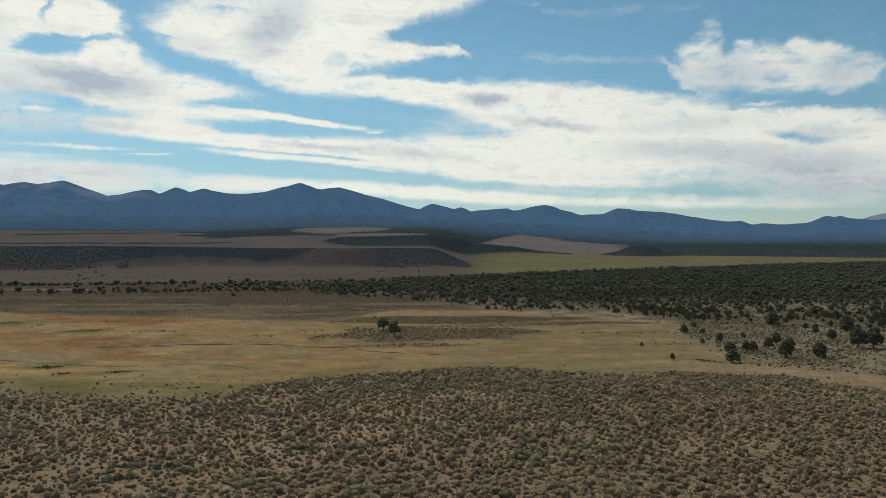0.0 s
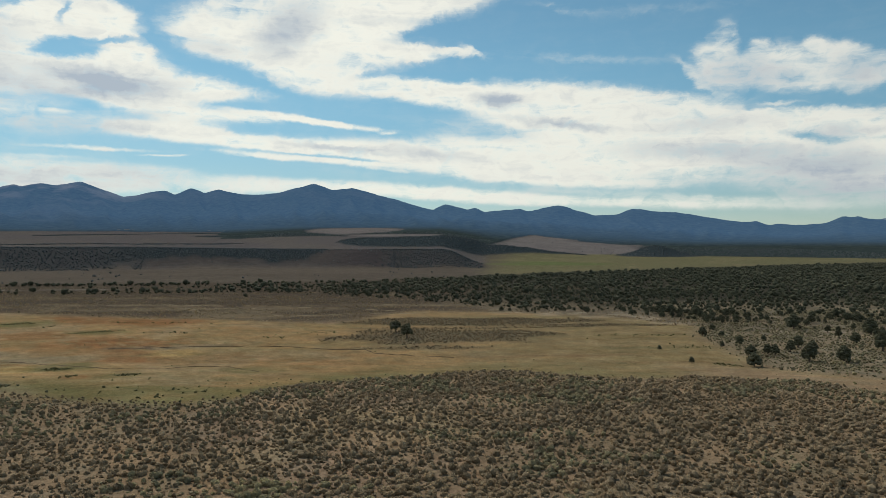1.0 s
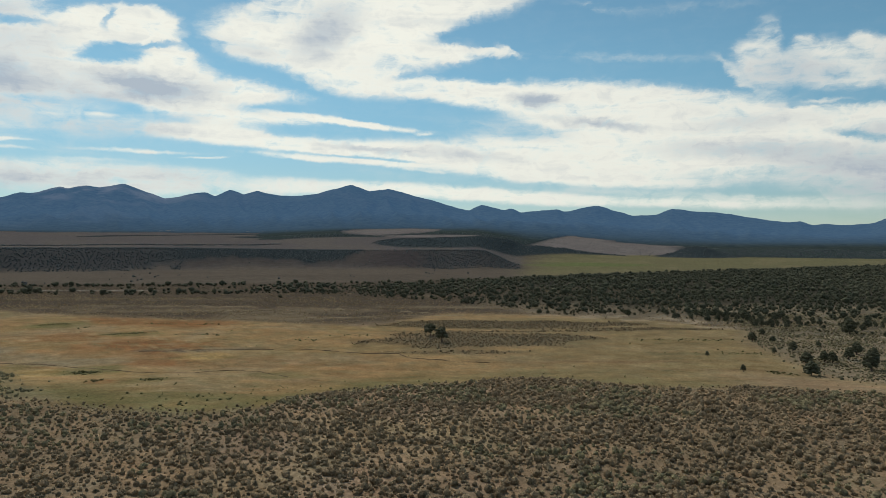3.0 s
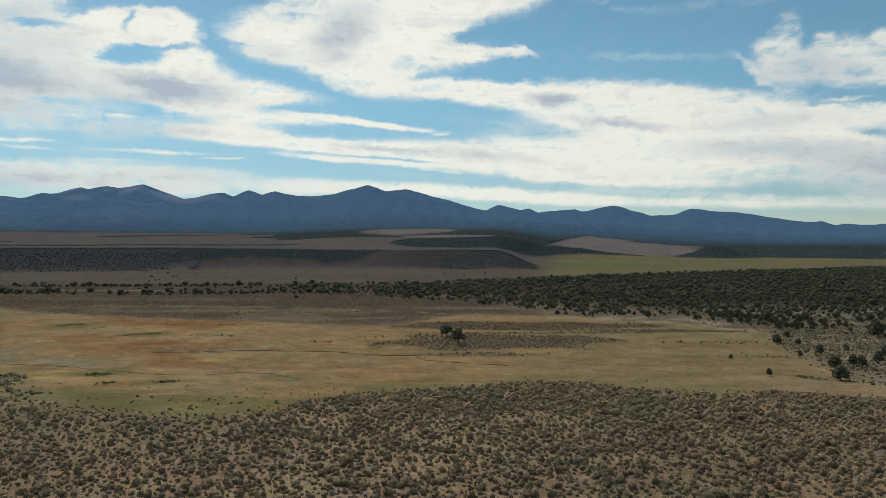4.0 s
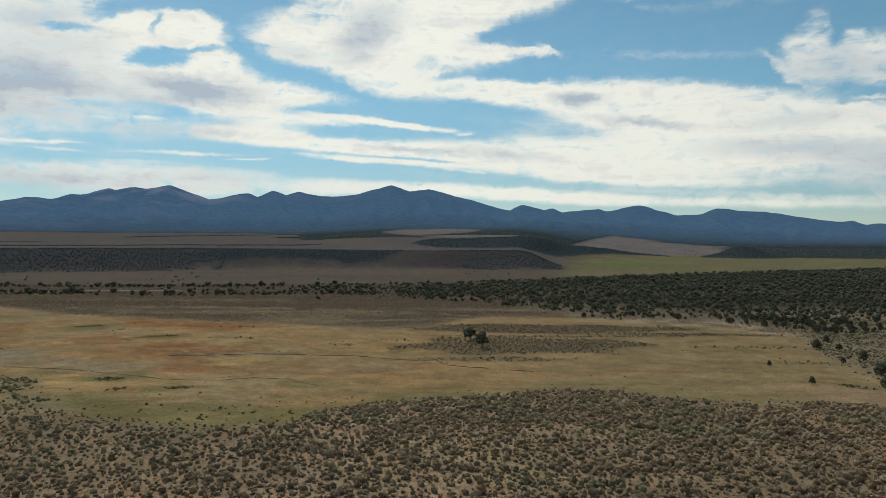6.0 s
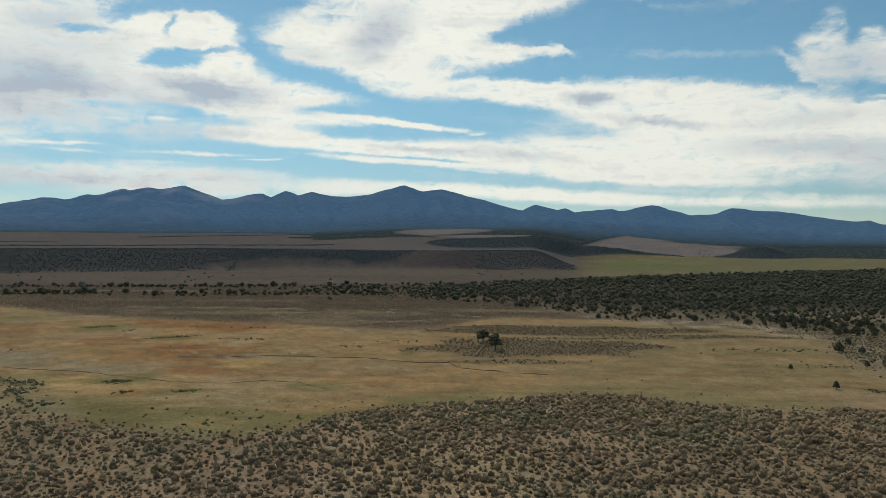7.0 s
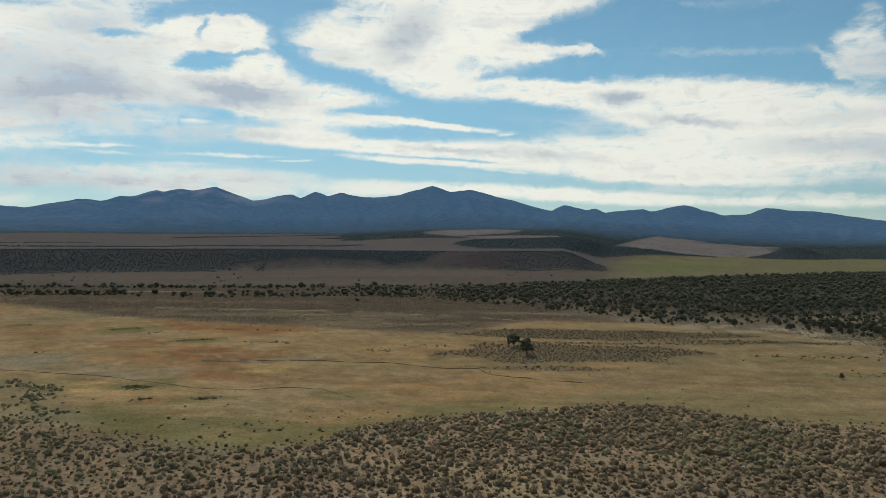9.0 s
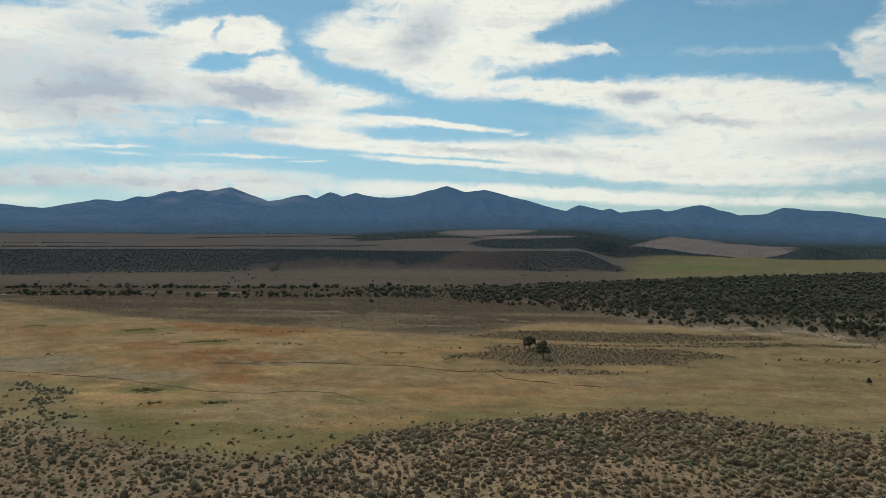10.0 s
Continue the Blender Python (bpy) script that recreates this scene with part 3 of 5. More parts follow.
def scarp_wood(az, r):
    """Juniper cover of the far scarp: whole face in the west, only the rim farther east."""
    wobble = fbm(az / 1.6, r / 300, 72) - 0.5
    face = step(822, 836, r) * (1 - step(-21.8, -19.6, az + 5 * (fbm(az / 0.7, r / 40, 78) - 0.5)))
    rim = step(0, 14, r - np.interp(az, (-21.5, -18, -13, -10, -7.5, -6), (828, 890, 885, 862, 878, 930)) + 40 * wobble) * (1 - step(-6.6, -5.6, az + 1.5 * wobble))
    tail = step(826, 845, r + 60 * wobble) * step(-3.0, -0.5, az + 3 * wobble) * 0.8
    return np.maximum.reduce([face, rim, tail]) * (1 - step(1020, 1060, r + 100 * wobble)) * (1 - step(5, 6.5, az))


# soft patches of the meadow: place, half sizes, colour, strength
GREY_GRASS = (0.205, 0.180, 0.125)
SHALE = (0.115, 0.096, 0.072)
GOLD = (0.320, 0.225, 0.100)
MEADOW_RUST = ((-74, 200, 20, 17, RUST, 0.95), (-106, 216, 17, 10, RUST, 0.6), (-114, 268, 16, 13, RUST, 0.85), (-86, 254, 19, 12, RUST, 0.95), (-149,
    238, 16, 9, RUST, 0.5), (-57, 135, 3, 4, RUST, 0.7), (-50, 125, 5, 5, RUST, 0.4), (-61, 170, 8, 8, RUST, 0.75), (-95, 187, 19, 4, RUST, 0.45),
    (-63, 190, 11, 3, SHALE, 0.9), (-106, 293, 14, 7, SHALE, 0.3), (-167, 291, 21, 28, GREY_GRASS, 0.5), (-116, 189, 13, 14, GREY_GRASS, 0.9), (-97,
    180, 17, 8, GREY_GRASS, 0.6), (-81, 171, 12, 7, GREY_GRASS, 0.7))
MEADOW_GREEN = ((-76, 147, 7, 13, GOLD, 0.85), (-54, 181, 7, 6, GOLD, 0.8), (-60, 153, 7, 10, GOLD, 0.3), (-69, 156, 7, 9, GREEN, 0.9), (-169, 279,
    14, 21, GREEN, 0.4), (-50, 138, 4, 5, GREEN, 0.7), (-39, 117, 16, 5, GREEN, 0.75), (-86, 146, 9, 22, GREEN, 0.6), (-60, 114, 10, 15, GREEN, 0.55),
    (-123, 249, 10, 11, GREEN, 0.9), (-88, 225, 10, 6, GREEN, 0.8), (-51, 193, 9, 4, GREY_GRASS, 0.5), (-29, 147, 7, 5, GREEN, 0.6), (-162, 255, 8, 7,
    GREEN, 0.7))
MEADOW_EAST = ((-40, 170, 16, 8, RUST, 0.3), (-164, 248, 26, 6, RUST, 0.4), (38, 172, 22, 1.6, (0.150, 0.100, 0.060), 0.7), (54, 160, 24, 1.4, (0.150, 0.100, 0.060), 0.6),
    (30, 158, 26, 5, (0.17, 0.145, 0.080), 0.5), (62, 185, 14, 3, (0.17, 0.145, 0.080), 0.6))


def cover_colour(x, y):
    az, r = polar(x, y)
    n1, n2 = fbm(x / 30, y / 30, 41), fbm(x / 7, y / 7, 42)
    streak = fbm(x / 22, y / 16, 43)
    c = np.zeros(x.shape + (3,)) + np.asarray(SOIL)
    c = blend(c, (0.200, 0.148, 0.100), step(0.42, 0.62, n2) * 0.8)
    c = blend(c, (0.255, 0.205, 0.122), step(0.52, 0.68, n1) * 0.6)
    c = blend(c, (0.212, 0.158, 0.110), (1 - step(-32, -8, x)) * 0.6)
    c = blend(c, (0.176, 0.138, 0.090), step(0, 25, x) * 0.6)
    c = blend(c, (0.248, 0.178, 0.114), step(0.55, 0.68, fbm(x / 8, y / 10, 52)) * 0.6)
    c = blend(c, (0.182, 0.142, 0.094), (1 - step(-34, -22, x)) * (1 - step(4, 22, knoll_edge(x) - y + 10 * (n2 - 0.5))) * 0.85)
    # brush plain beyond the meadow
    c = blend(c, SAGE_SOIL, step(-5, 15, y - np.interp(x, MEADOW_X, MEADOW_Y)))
    c = blend(c, (0.150, 0.122, 0.085), step(0.56, 0.64, fbm(x / 60, y / 16, 47)) * step(240, 270, y) * (1 - step(380, 420, y)) * 0.8)
    line = np.interp(x, (-150, -82, -20, 26), (329, 323, 300, 272)) + 9 * (fbm(x / 14, x * 0, 65) - 0.5)
    c = blend(c, (0.17, 0.135, 0.09), (1 - step(2.0, 5.0, np.abs(y - line))) * step(-152, -140, x) * (1 - step(-38, -18, x)) * step(0.25, 0.42, fbm(x / 8, x * 0, 66)))
    line = np.interp(x, (-70, -30, 5), (272, 275, 283)) + 5 * (fbm(x / 9, x * 0, 67) - 0.5)
    c = blend(c, (0.17, 0.135, 0.09), (1 - step(1.6, 4.0, np.abs(y - line))) * step(-72, -62, x) * (1 - step(-5, 5, x)) * 0.9)
    # meadow
    m = meadow_mask(x, y)
    g = np.zeros(x.shape + (3,)) + np.asarray(STRAW)
    g = blend(g, PALE, step(0.5, 0.7, streak) * 0.6)
    g = blend(g, (0.205, 0.160, 0.091), step(-5, 45, x) * 0.85)
    g = blend(g, (0.172, 0.135, 0.072), step(0.5, 0.68, fbm(x / 30, y / 12, 58)) * step(0, 40, x) * 0.7)
    g = blend(g, RUST, step(0.56, 0.72, fbm(x / 26, y / 15, 55)) * (1 - step(-20, 15, x)) * 0.3)
    g = blend(g, (0.30, 0.215, 0.110), step(0.52, 0.68, fbm(x / 24, y / 13, 45)) * 0.3)
    g = blend(g, (0.175, 0.150, 0.076), step(0.53, 0.68, fbm(x / 26, y / 14, 46)) * 0.3)
    g = blend(g, (0.210, 0.125, 0.065), step(0.55, 0.7, fbm(x / 12, y / 7, 48)) * 0.3 * (1 - step(-10, 30, x)))
    g = blend(g, (0.165, 0.135, 0.075), step(0.52, 0.68, fbm(x / 6, y / 5, 49)) * 0.32)
    for k, (px, py, rx, ry, tone, much) in enumerate(MEADOW_RUST + MEADOW_GREEN + MEADOW_EAST):
        g = blend(g, tone, patch(x, y, px, py, rx, ry, 510 + k) * much)
    # thin winding traces of old runoff, greener or bare, and small hummocks
    for k, (sx, sy, tone, much) in enumerate(((34, 20, (0.140, 0.108, 0.062), 0.6), (22, 13, (0.150, 0.132, 0.070), 0.55), (26, 15, (0.300, 0.235, 0.140), 0.5))):
        trace = np.abs(fbm(x / sx, y / sy, 610 + 5 * k, 5, 0.6) - 0.5)
        g = blend(g, tone, (1 - step(0.006, 0.022, trace)) * step(0.42, 0.58, fbm(x / 40, y / 30, 630 + k)) * much)
    humps = fbm(x / 3.2, y / 3.6, 640, 3, 0.6)
    g = blend(g, (0.135, 0.108, 0.062), step(0.54, 0.72, humps) * 0.22)
    g = blend(g, (0.320, 0.250, 0.150), (1 - step(0.28, 0.44, humps)) * 0.15)
    g = blend(g, STRAW, oval(x, y, 38, 276, 55, 5, 60, 0.3) * 0.8)
    near = y - knoll_edge(x)
    g = blend(g, GREEN, (1 - step(6, 30, near + 18 * (n1 - 0.5))) * (1 - step(-15, 10, x)) * (0.25 + 0.5 * step(0.4, 0.6, fbm(x / 9, y / 7, 50))))
    g = blend(g, GREEN, (1 - step(2, 16, near)) * 0.5)
    g = blend(g, (0.178, 0.150, 0.090), west_fringe(x, y) * 0.8)
    g = blend(g, (0.235, 0.172, 0.112), step(46, 68, x + 10 * (n2 - 0.5)) * (1 - step(14, 34, near)) * 0.85)
    g = blend(g, (0.112, 0.092, 0.060), brush_patch(x, y) * 0.9)
    c = c + (g - c) * m[..., None]
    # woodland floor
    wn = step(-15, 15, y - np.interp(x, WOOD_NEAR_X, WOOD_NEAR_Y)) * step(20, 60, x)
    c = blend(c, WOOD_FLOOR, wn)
    edge = step(-6, 6, x - np.interp(y, WOOD_SIDE_Y, WOOD_SIDE_X)) * step(118, 130, y) * (1 - step(300, 350, y))
    c = blend(c, (0.185, 0.155, 0.110), edge * (0.6 + 0.4 * step(0.4, 0.6, n2)))
    rimwood = y - np.interp(x, WOOD_NEAR_X, WOOD_NEAR_Y)
    c = blend(c, (0.150, 0.126, 0.092), step(-14, 0, rimwood) * (1 - step(20, 85, rimwood + 40 * (n1 - 0.5))) * step(5, 40, x) * 0.85)
    # bare pale ground along the front of the woods
    c = blend(c, (0.300, 0.250, 0.185), step(0.54, 0.66, fbm(x / 11, y / 5, 68)) * step(-30, -12, rimwood) * (1 - step(4, 22, rimwood)) * step(20, 50, x) * 0.8)
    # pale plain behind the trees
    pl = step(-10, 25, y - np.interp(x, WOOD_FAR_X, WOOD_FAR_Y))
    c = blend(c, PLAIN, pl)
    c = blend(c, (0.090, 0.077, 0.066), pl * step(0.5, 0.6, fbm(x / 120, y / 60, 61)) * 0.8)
    gf = pl * step(5.0, 10.0, az + 3 * (fbm(x / 90, y / 90, 62) - 0.5))
    c = blend(c, FIELD_GREEN, gf)
    c = blend(c, (0.152, 0.136, 0.082), gf * step(0.5, 0.65, fbm(az * 0.8, r / 130, 63)) * 0.7)
    c = blend(c, (0.105, 0.132, 0.058), gf * oval(az, r, 10.5, 1060, 5.5, 130, 64, 0.4) * 0.9)
    # beyond the valley floor
    hill = step(820, 850, r) * (1 - step(6.0, 6.8, az))
    rise0 = np.interp(az, SLOPE_AZ, SLOPE_R)
    isle = 1 - step(0.85, 1.1, np.hypot((az - 19.4) / 3.2, (r - 1830) / 190))
    wedge = wooded_ridge(az, r)
    up = np.maximum.reduce([hill, step(rise0, rise0 + 40, r), isle, wedge * step(1, 2, az)])
    # fields and woods out here carry the haze in their own colour
    far = np.zeros(x.shape + (3,)) + np.asarray(HAZY_TAN)
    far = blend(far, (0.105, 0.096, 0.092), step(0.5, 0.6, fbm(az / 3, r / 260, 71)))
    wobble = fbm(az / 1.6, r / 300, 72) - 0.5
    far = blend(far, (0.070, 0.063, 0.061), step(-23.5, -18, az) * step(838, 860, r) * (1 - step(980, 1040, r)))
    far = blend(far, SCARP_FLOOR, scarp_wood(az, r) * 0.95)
    far = blend(far, HAZY_FOREST, scarp_wood(az, r) * step(-23, -17, az) * (1 - step(-6, -4, az)) * 0.85)
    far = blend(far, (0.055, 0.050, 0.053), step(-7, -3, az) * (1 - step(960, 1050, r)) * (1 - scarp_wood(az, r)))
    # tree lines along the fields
    far = blend(far, HAZY_FOREST, (1 - step(14, 24, np.abs(r - 1650 - 30 * wobble))) * (1 - step(-14, -12, az)) * step(0.3, 0.4, fbm(az / 0.5, az * 0, 74)))
    far = blend(far, HAZY_FOREST, (1 - step(30, 50, np.abs(r - 2300 - 38 * (az + 26)))) * step(-26, -25, az) * (1 - step(-14, -12, az)))
    far = blend(far, HAZY_FOREST, oval(az, r, -12.7, 2330, 3.2, 170, 75, 0.4))
    far = blend(far, HAZY_FOREST, wedge)
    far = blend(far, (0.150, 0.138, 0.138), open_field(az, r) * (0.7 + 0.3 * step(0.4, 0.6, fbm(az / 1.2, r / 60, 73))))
    far = blend(far, HAZY_FOREST, far_forest(az, r))
    far = blend(far, HAZY_FOREST, isle)
    far = blend(far, HAZY_TAN, oval(az, r, 23.2, 1950, 2.0, 80, 79, 0.3) * 0.9)
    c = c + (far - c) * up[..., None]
    return np.clip(c, 0.01, 0.9)


def make_ground():
    rows = [0.01, 6, 12, 18, 24, 30, 36]
    while rows[-1] < 4925:
        r = rows[-1]
        rows.append(r + min(max(0.6, r * r / 33475 * 2.0), 22.0))
    az = np.concatenate([np.arange(-180, -46, 3.0), np.arange(-46, 44, 0.28), np.arange(44, 180, 3.0)])
    R, A = np.meshgrid(np.array(rows), np.radians(az), indexing="ij")
    x, y = R * np.sin(A) + 3, R * np.cos(A) - 12
    z = height(x, y)
    verts = np.stack([x, y, z], -1).reshape(-1, 3)
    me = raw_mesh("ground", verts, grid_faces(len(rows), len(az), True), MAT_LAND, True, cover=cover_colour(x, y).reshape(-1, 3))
    return tagged(new("ground", me), "dry valley floor of straw grass, rust weeds and bare soil", "ground", kind="structure")


make_ground()

# summits of the range: azimuth, height over the eye in thousandths of the distance, fall a degree on either side
SUMMITS_WEST = ((-41.97, 57.0, 3.0, 1.4), (-32.12, 59.6, 3.9, 1.7), (-29.38, 64.3, 6.2, 1.2), (-27.08, 72.3, 5.2, 9.0), (-25.52, 75.4, 4.7, 3.4),
                (-23.08, 78.4, 3.9, 6.6), (-17.57, 71.1, 3.8, 9.0), (-15.72, 74.5, 8.5, 7.1), (-13.80, 73.4, 4.9, 3.8), (-9.56, 69.9, 1.3, 9.0),
                (-6.80, 83.7, 5.3, 6.9), (-3.94, 78.4, 2.7, 4.8), (3.30, 56.4, 9.0, 4.6))
SUMMITS_EAST = ((5.58, 52.1, 6.1, 9.0), (9.09, 50.8, 1.7, 9.0), (12.00, 54.9, 3.6, 5.5), (17.51, 49.3, 8.7, 2.5), (20.40, 44.9, 0.8, 3.4), (26.13,
                31.2, 1.9, 9.0), (27.42, 28.2, 6.3, 1.6), (31.59, 35.3, 9.0, 2.0), (32.53, 35.3, 8.9, 9.0), (32.98, 30.6, 1.1, 9.0), (33.82, 31.0,
                1.2, 0.7), (37.85, 38.6, 2.9, 2.0), (44.75, 35.3, 2.4, 2.0))


def crest_line(az):
    """Height of the skyline in thousandths of the distance: the highest of all summits' flanks, rounded."""
    k, total = 0.55, 0.0
    for a, e, left, right in SUMMITS_WEST + SUMMITS_EAST:
        d = az - a
        s = np.where(d < 0, left, right)
        total = total + np.exp((e - s * (np.sqrt(d * d + 0.02) - 0.14) - 50) / k)
    far = 30 + 25 * fbm(az / 9, az * 0, 91)
    total = total + np.exp((np.where(np.abs(az) > 46, far, 5) - 50) / k)
    return 48.9 + k * np.log(total) + 2.0 * (fbm(az / 0.7, az * 0 + 3, 92, 4) - 0.5)


def make_range():
    az = np.concatenate([np.arange(-180, -50, 2.0), np.arange(-50, 50, 0.18), np.arange(50, 180, 2.0)])
    rows = np.concatenate([np.arange(1640, 4500, 32.0), [4500, 4560, 4640, 4720, 4800, 4880, 4930]])
    R, A = np.meshgrid(rows, az, indexing="ij")
    rad = np.radians(A)
    x, y = R * np.sin(rad), R * np.cos(rad)
    top = 25 + 4.5 * crest_line(A)
    base = height(x, y) + np.where(far_forest(A, R) > 0.5, 0.5 + 3.0 * step(2200, 2700, R), -8.0) * np.where(np.abs(A) < 60, 1, 0) - np.where(np.abs(A) < 60, 0, 3)
    p = np.clip((R - 3150) / 1350, 0, 1)
    spur = np.abs(fbm(A / 2.2 + p * 0.6, p * 1.5, 95, 4) - 0.5) * 2
    spur2 = fbm(A / 0.6 + p, p * 1.6, 97, 4) - 0.5
    g = p ** 1.9
    z = base * (1 - g) + top * g
    z = z + (top - 90) * p * (1 - p) * (0.95 * (0.43 - spur) + 0.32 * spur2)
    z = np.where(R > 4500, top - (R - 4500) * 0.25, z)
    verts = np.stack([x, y, z], -1).reshape(-1, 3)
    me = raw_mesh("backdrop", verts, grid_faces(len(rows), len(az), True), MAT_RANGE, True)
    return tagged(new("backdrop", me), "blue forested mountain range across the valley", "mountains", kind="structure")


make_range()


def far_summit():
    """A paler summit behind the eastern end of the range."""
    az = np.arange(31.0, 47.0, 0.4)
    rows = np.array([5200.0, 5350, 5500, 5650, 5800])
    R, A = np.meshgrid(rows, az, indexing="ij")
    crest = 38.5 - 3.4 * np.sqrt((A - 35.2) ** 2 + 0.2) * np.where(A < 35.2, 1.5, 0.8) + 1.5 * (fbm(A / 1.2, A * 0, 98) - 0.5)
    z = 25 + R * np.maximum(crest, 4) / 1000 * np.interp(R, (5200, 5500, 5800), (0.3, 1.0, 0.5))
    rad = np.radians(A)
    verts = np.stack([R * np.sin(rad), R * np.cos(rad), z], -1).reshape(-1, 3)
    # stronger, greyer haze emission makes this summit the paler one
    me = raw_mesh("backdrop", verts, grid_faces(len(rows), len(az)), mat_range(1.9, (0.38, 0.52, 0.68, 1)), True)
    return tagged(new("backdrop", me), "pale hazy summit beyond the range", "mountains", kind="structure")


far_summit()


# ---- plants ----
def ball(level):
    bm = bmesh.new()
    bmesh.ops.create_icosphere(bm, subdivisions=level, radius=1)
    v = np.array([p.co[:] for p in bm.verts])
    f = np.array([[q.index for q in t.verts] for t in bm.faces])
    bm.free()
    return v, f


BALL1 = ball(1)


def join(parts):
    vs, fs, ts, n = [], [], [], 0
    for v, f, t in parts:
        vs.append(v), fs.append(np.asarray(f) + n), ts.append(np.broadcast_to(t, (len(v),)))
        n += len(v)
    return np.concatenate(vs), np.concatenate(fs), np.concatenate(ts)


def lobe(rng, centre, radius, shape=BALL1, rough=0.25):
    v = shape[0] * (1 + rng.uniform(-rough, rough, (len(shape[0]), 1))) * np.asarray(radius)
    c, s = math.cos(rng.uniform(0, 6.28)), math.sin(rng.uniform(0, 6.28))
    return v + np.asarray(centre), shape[1]


def sprigs(rng, count, at, way, length, width):
    """Thin three-cornered leaf sprays that start at points and lean outwards."""
    way = way + rng.normal(0, 0.45, way.shape)
    way /= np.linalg.norm(way, axis=1, keepdims=True) + 1e-9
    side = np.cross(way, rng.normal(0, 1, way.shape))
    side /= np.linalg.norm(side, axis=1, keepdims=True) + 1e-9
    ln = length * rng.uniform(0.5, 1.3, (count, 1))
    wd = width * rng.uniform(0.6, 1.4, (count, 1))
    v = np.stack([at - side * wd, at + side * wd, at + way * ln], 1).reshape(-1, 3)
    return v, np.arange(count * 3).reshape(-1, 3)


def bush_shape(seed, lobes, leaves, shape=BALL1, pale=1.0):
    """A sagebrush about one metre across: a low dome of clumps toned dark as inner shade, sprays all round toned paler
    upwards as sunlit tops.
    """
    rng = np.random.default_rng(seed)
    parts = []
    for k in range(lobes):
        a, d = rng.uniform(0, 6.28), (0.0 if k == 0 else rng.uniform(0.10, 0.22))
        r = rng.uniform(0.21, 0.29) if lobes > 1 else 0.40
        zc = r * 0.5 + rng.uniform(0, 0.10) * (1 if k else 1.8)
        c = np.array((d * math.cos(a), d * math.sin(a), zc))
        v, f = lobe(rng, c, (r * 1.05, r * 1.05, r), shape, 0.28)
        v[:, 2] = np.maximum(v[:, 2], -0.05)
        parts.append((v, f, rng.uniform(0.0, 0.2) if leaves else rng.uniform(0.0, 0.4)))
        if leaves:
            n = leaves // lobes
            w = rng.normal(0, 1, (n, 3))
            w[:, 2] = np.abs(w[:, 2]) * 1.1 + 0.15
            w /= np.linalg.norm(w, axis=1, keepdims=True)
            sv, sf = sprigs(rng, n, c + w * r * 0.84, w, 0.125, 0.052)
            # sunlit tops put into the tone: sprays that face up are paler
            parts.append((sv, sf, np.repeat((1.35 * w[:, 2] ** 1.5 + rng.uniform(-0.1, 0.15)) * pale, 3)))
    return join(parts)


def tuft_shape(seed, blades=10, blade=0.30):
    rng = np.random.default_rng(seed)
    a = rng.uniform(0, 6.28, blades)
    w = np.stack([np.cos(a) * 0.7, np.sin(a) * 0.7, np.ones(blades)], 1)
    at = np.stack([np.cos(a), np.sin(a), np.zeros(blades)], 1) * rng.uniform(0.02, 0.22, (blades, 1))
    v, f = sprigs(rng, blades, at, w, blade, blade * (0.15 if blades > 5 else 0.35))
    v[:, 2] = np.maximum(v[:, 2], -0.02)
    return v, f, np.full(len(v), 0.5)


def scatter(shapes, xy, size, tall, seed, sink=0.04):
    """All plants of a field in one mesh: verts, faces, tones."""
    rng = np.random.default_rng(seed)
    xy = np.asarray(xy)
    n = len(xy)
    pick, ang, tone = rng.integers(0, len(shapes), n), rng.uniform(0, 6.28, n), rng.uniform(-0.5, 0.5, n)
    z = height(xy[:, 0], xy[:, 1])
    V, F, T, base = [], [], [], 0
    for k, (v, f, t) in enumerate(shapes):
        idx = np.where(pick == k)[0]
        if not len(idx):
            continue
        c, s, sc = np.cos(ang[idx])[:, None], np.sin(ang[idx])[:, None], size[idx][:, None]
        P = np.stack([(v[:, 0] * c - v[:, 1] * s) * sc + xy[idx, 0:1], (v[:, 0] * s + v[:, 1] * c) * sc + xy[idx, 1:2],
                      v[:, 2] * sc * tall[idx][:, None] + z[idx][:, None] - sink], -1)
        V.append(P.reshape(-1, 3))
        F.append((f[None] + (np.arange(len(idx)) * len(v))[:, None, None] + base).reshape(-1, 3))
        T.append((t[None] + tone[idx][:, None]).ravel())
        base += len(idx) * len(v)
    return np.concatenate(V), np.concatenate(F), np.clip(np.concatenate(T), 0, 1.3)


def jittered(x0, x1, y0, y1, gap, seed):
    rng = np.random.default_rng(seed)
    gx, gy = np.meshgrid(np.arange(float(x0), x1, gap), np.arange(float(y0), y1, gap))
    gx[1::2] += gap / 2
    p = np.stack([gx.ravel(), gy.ravel()], 1)
    return p + rng.uniform(-0.5, 0.5, p.shape) * gap, rng


def in_view(xy, margin=4):
    a = np.degrees(np.arctan2(xy[:, 0], xy[:, 1] + 0.0))
    b = np.degrees(np.arctan2(xy[:, 0], xy[:, 1] - 29.0))
    return ((a < 36 + margin) & (a > -38 - margin)) | ((b < 28 + margin) & (b > -38 - margin) & (xy[:, 1] > 30))


def field(name, label, category, shapes, mat, xy, size, tall, seed):
    v, f, t = scatter(shapes, xy, size, tall, seed)
    return tagged(new(name, raw_mesh(name, v, f, mat, False, tone=t)), label, category, kind="stuff")


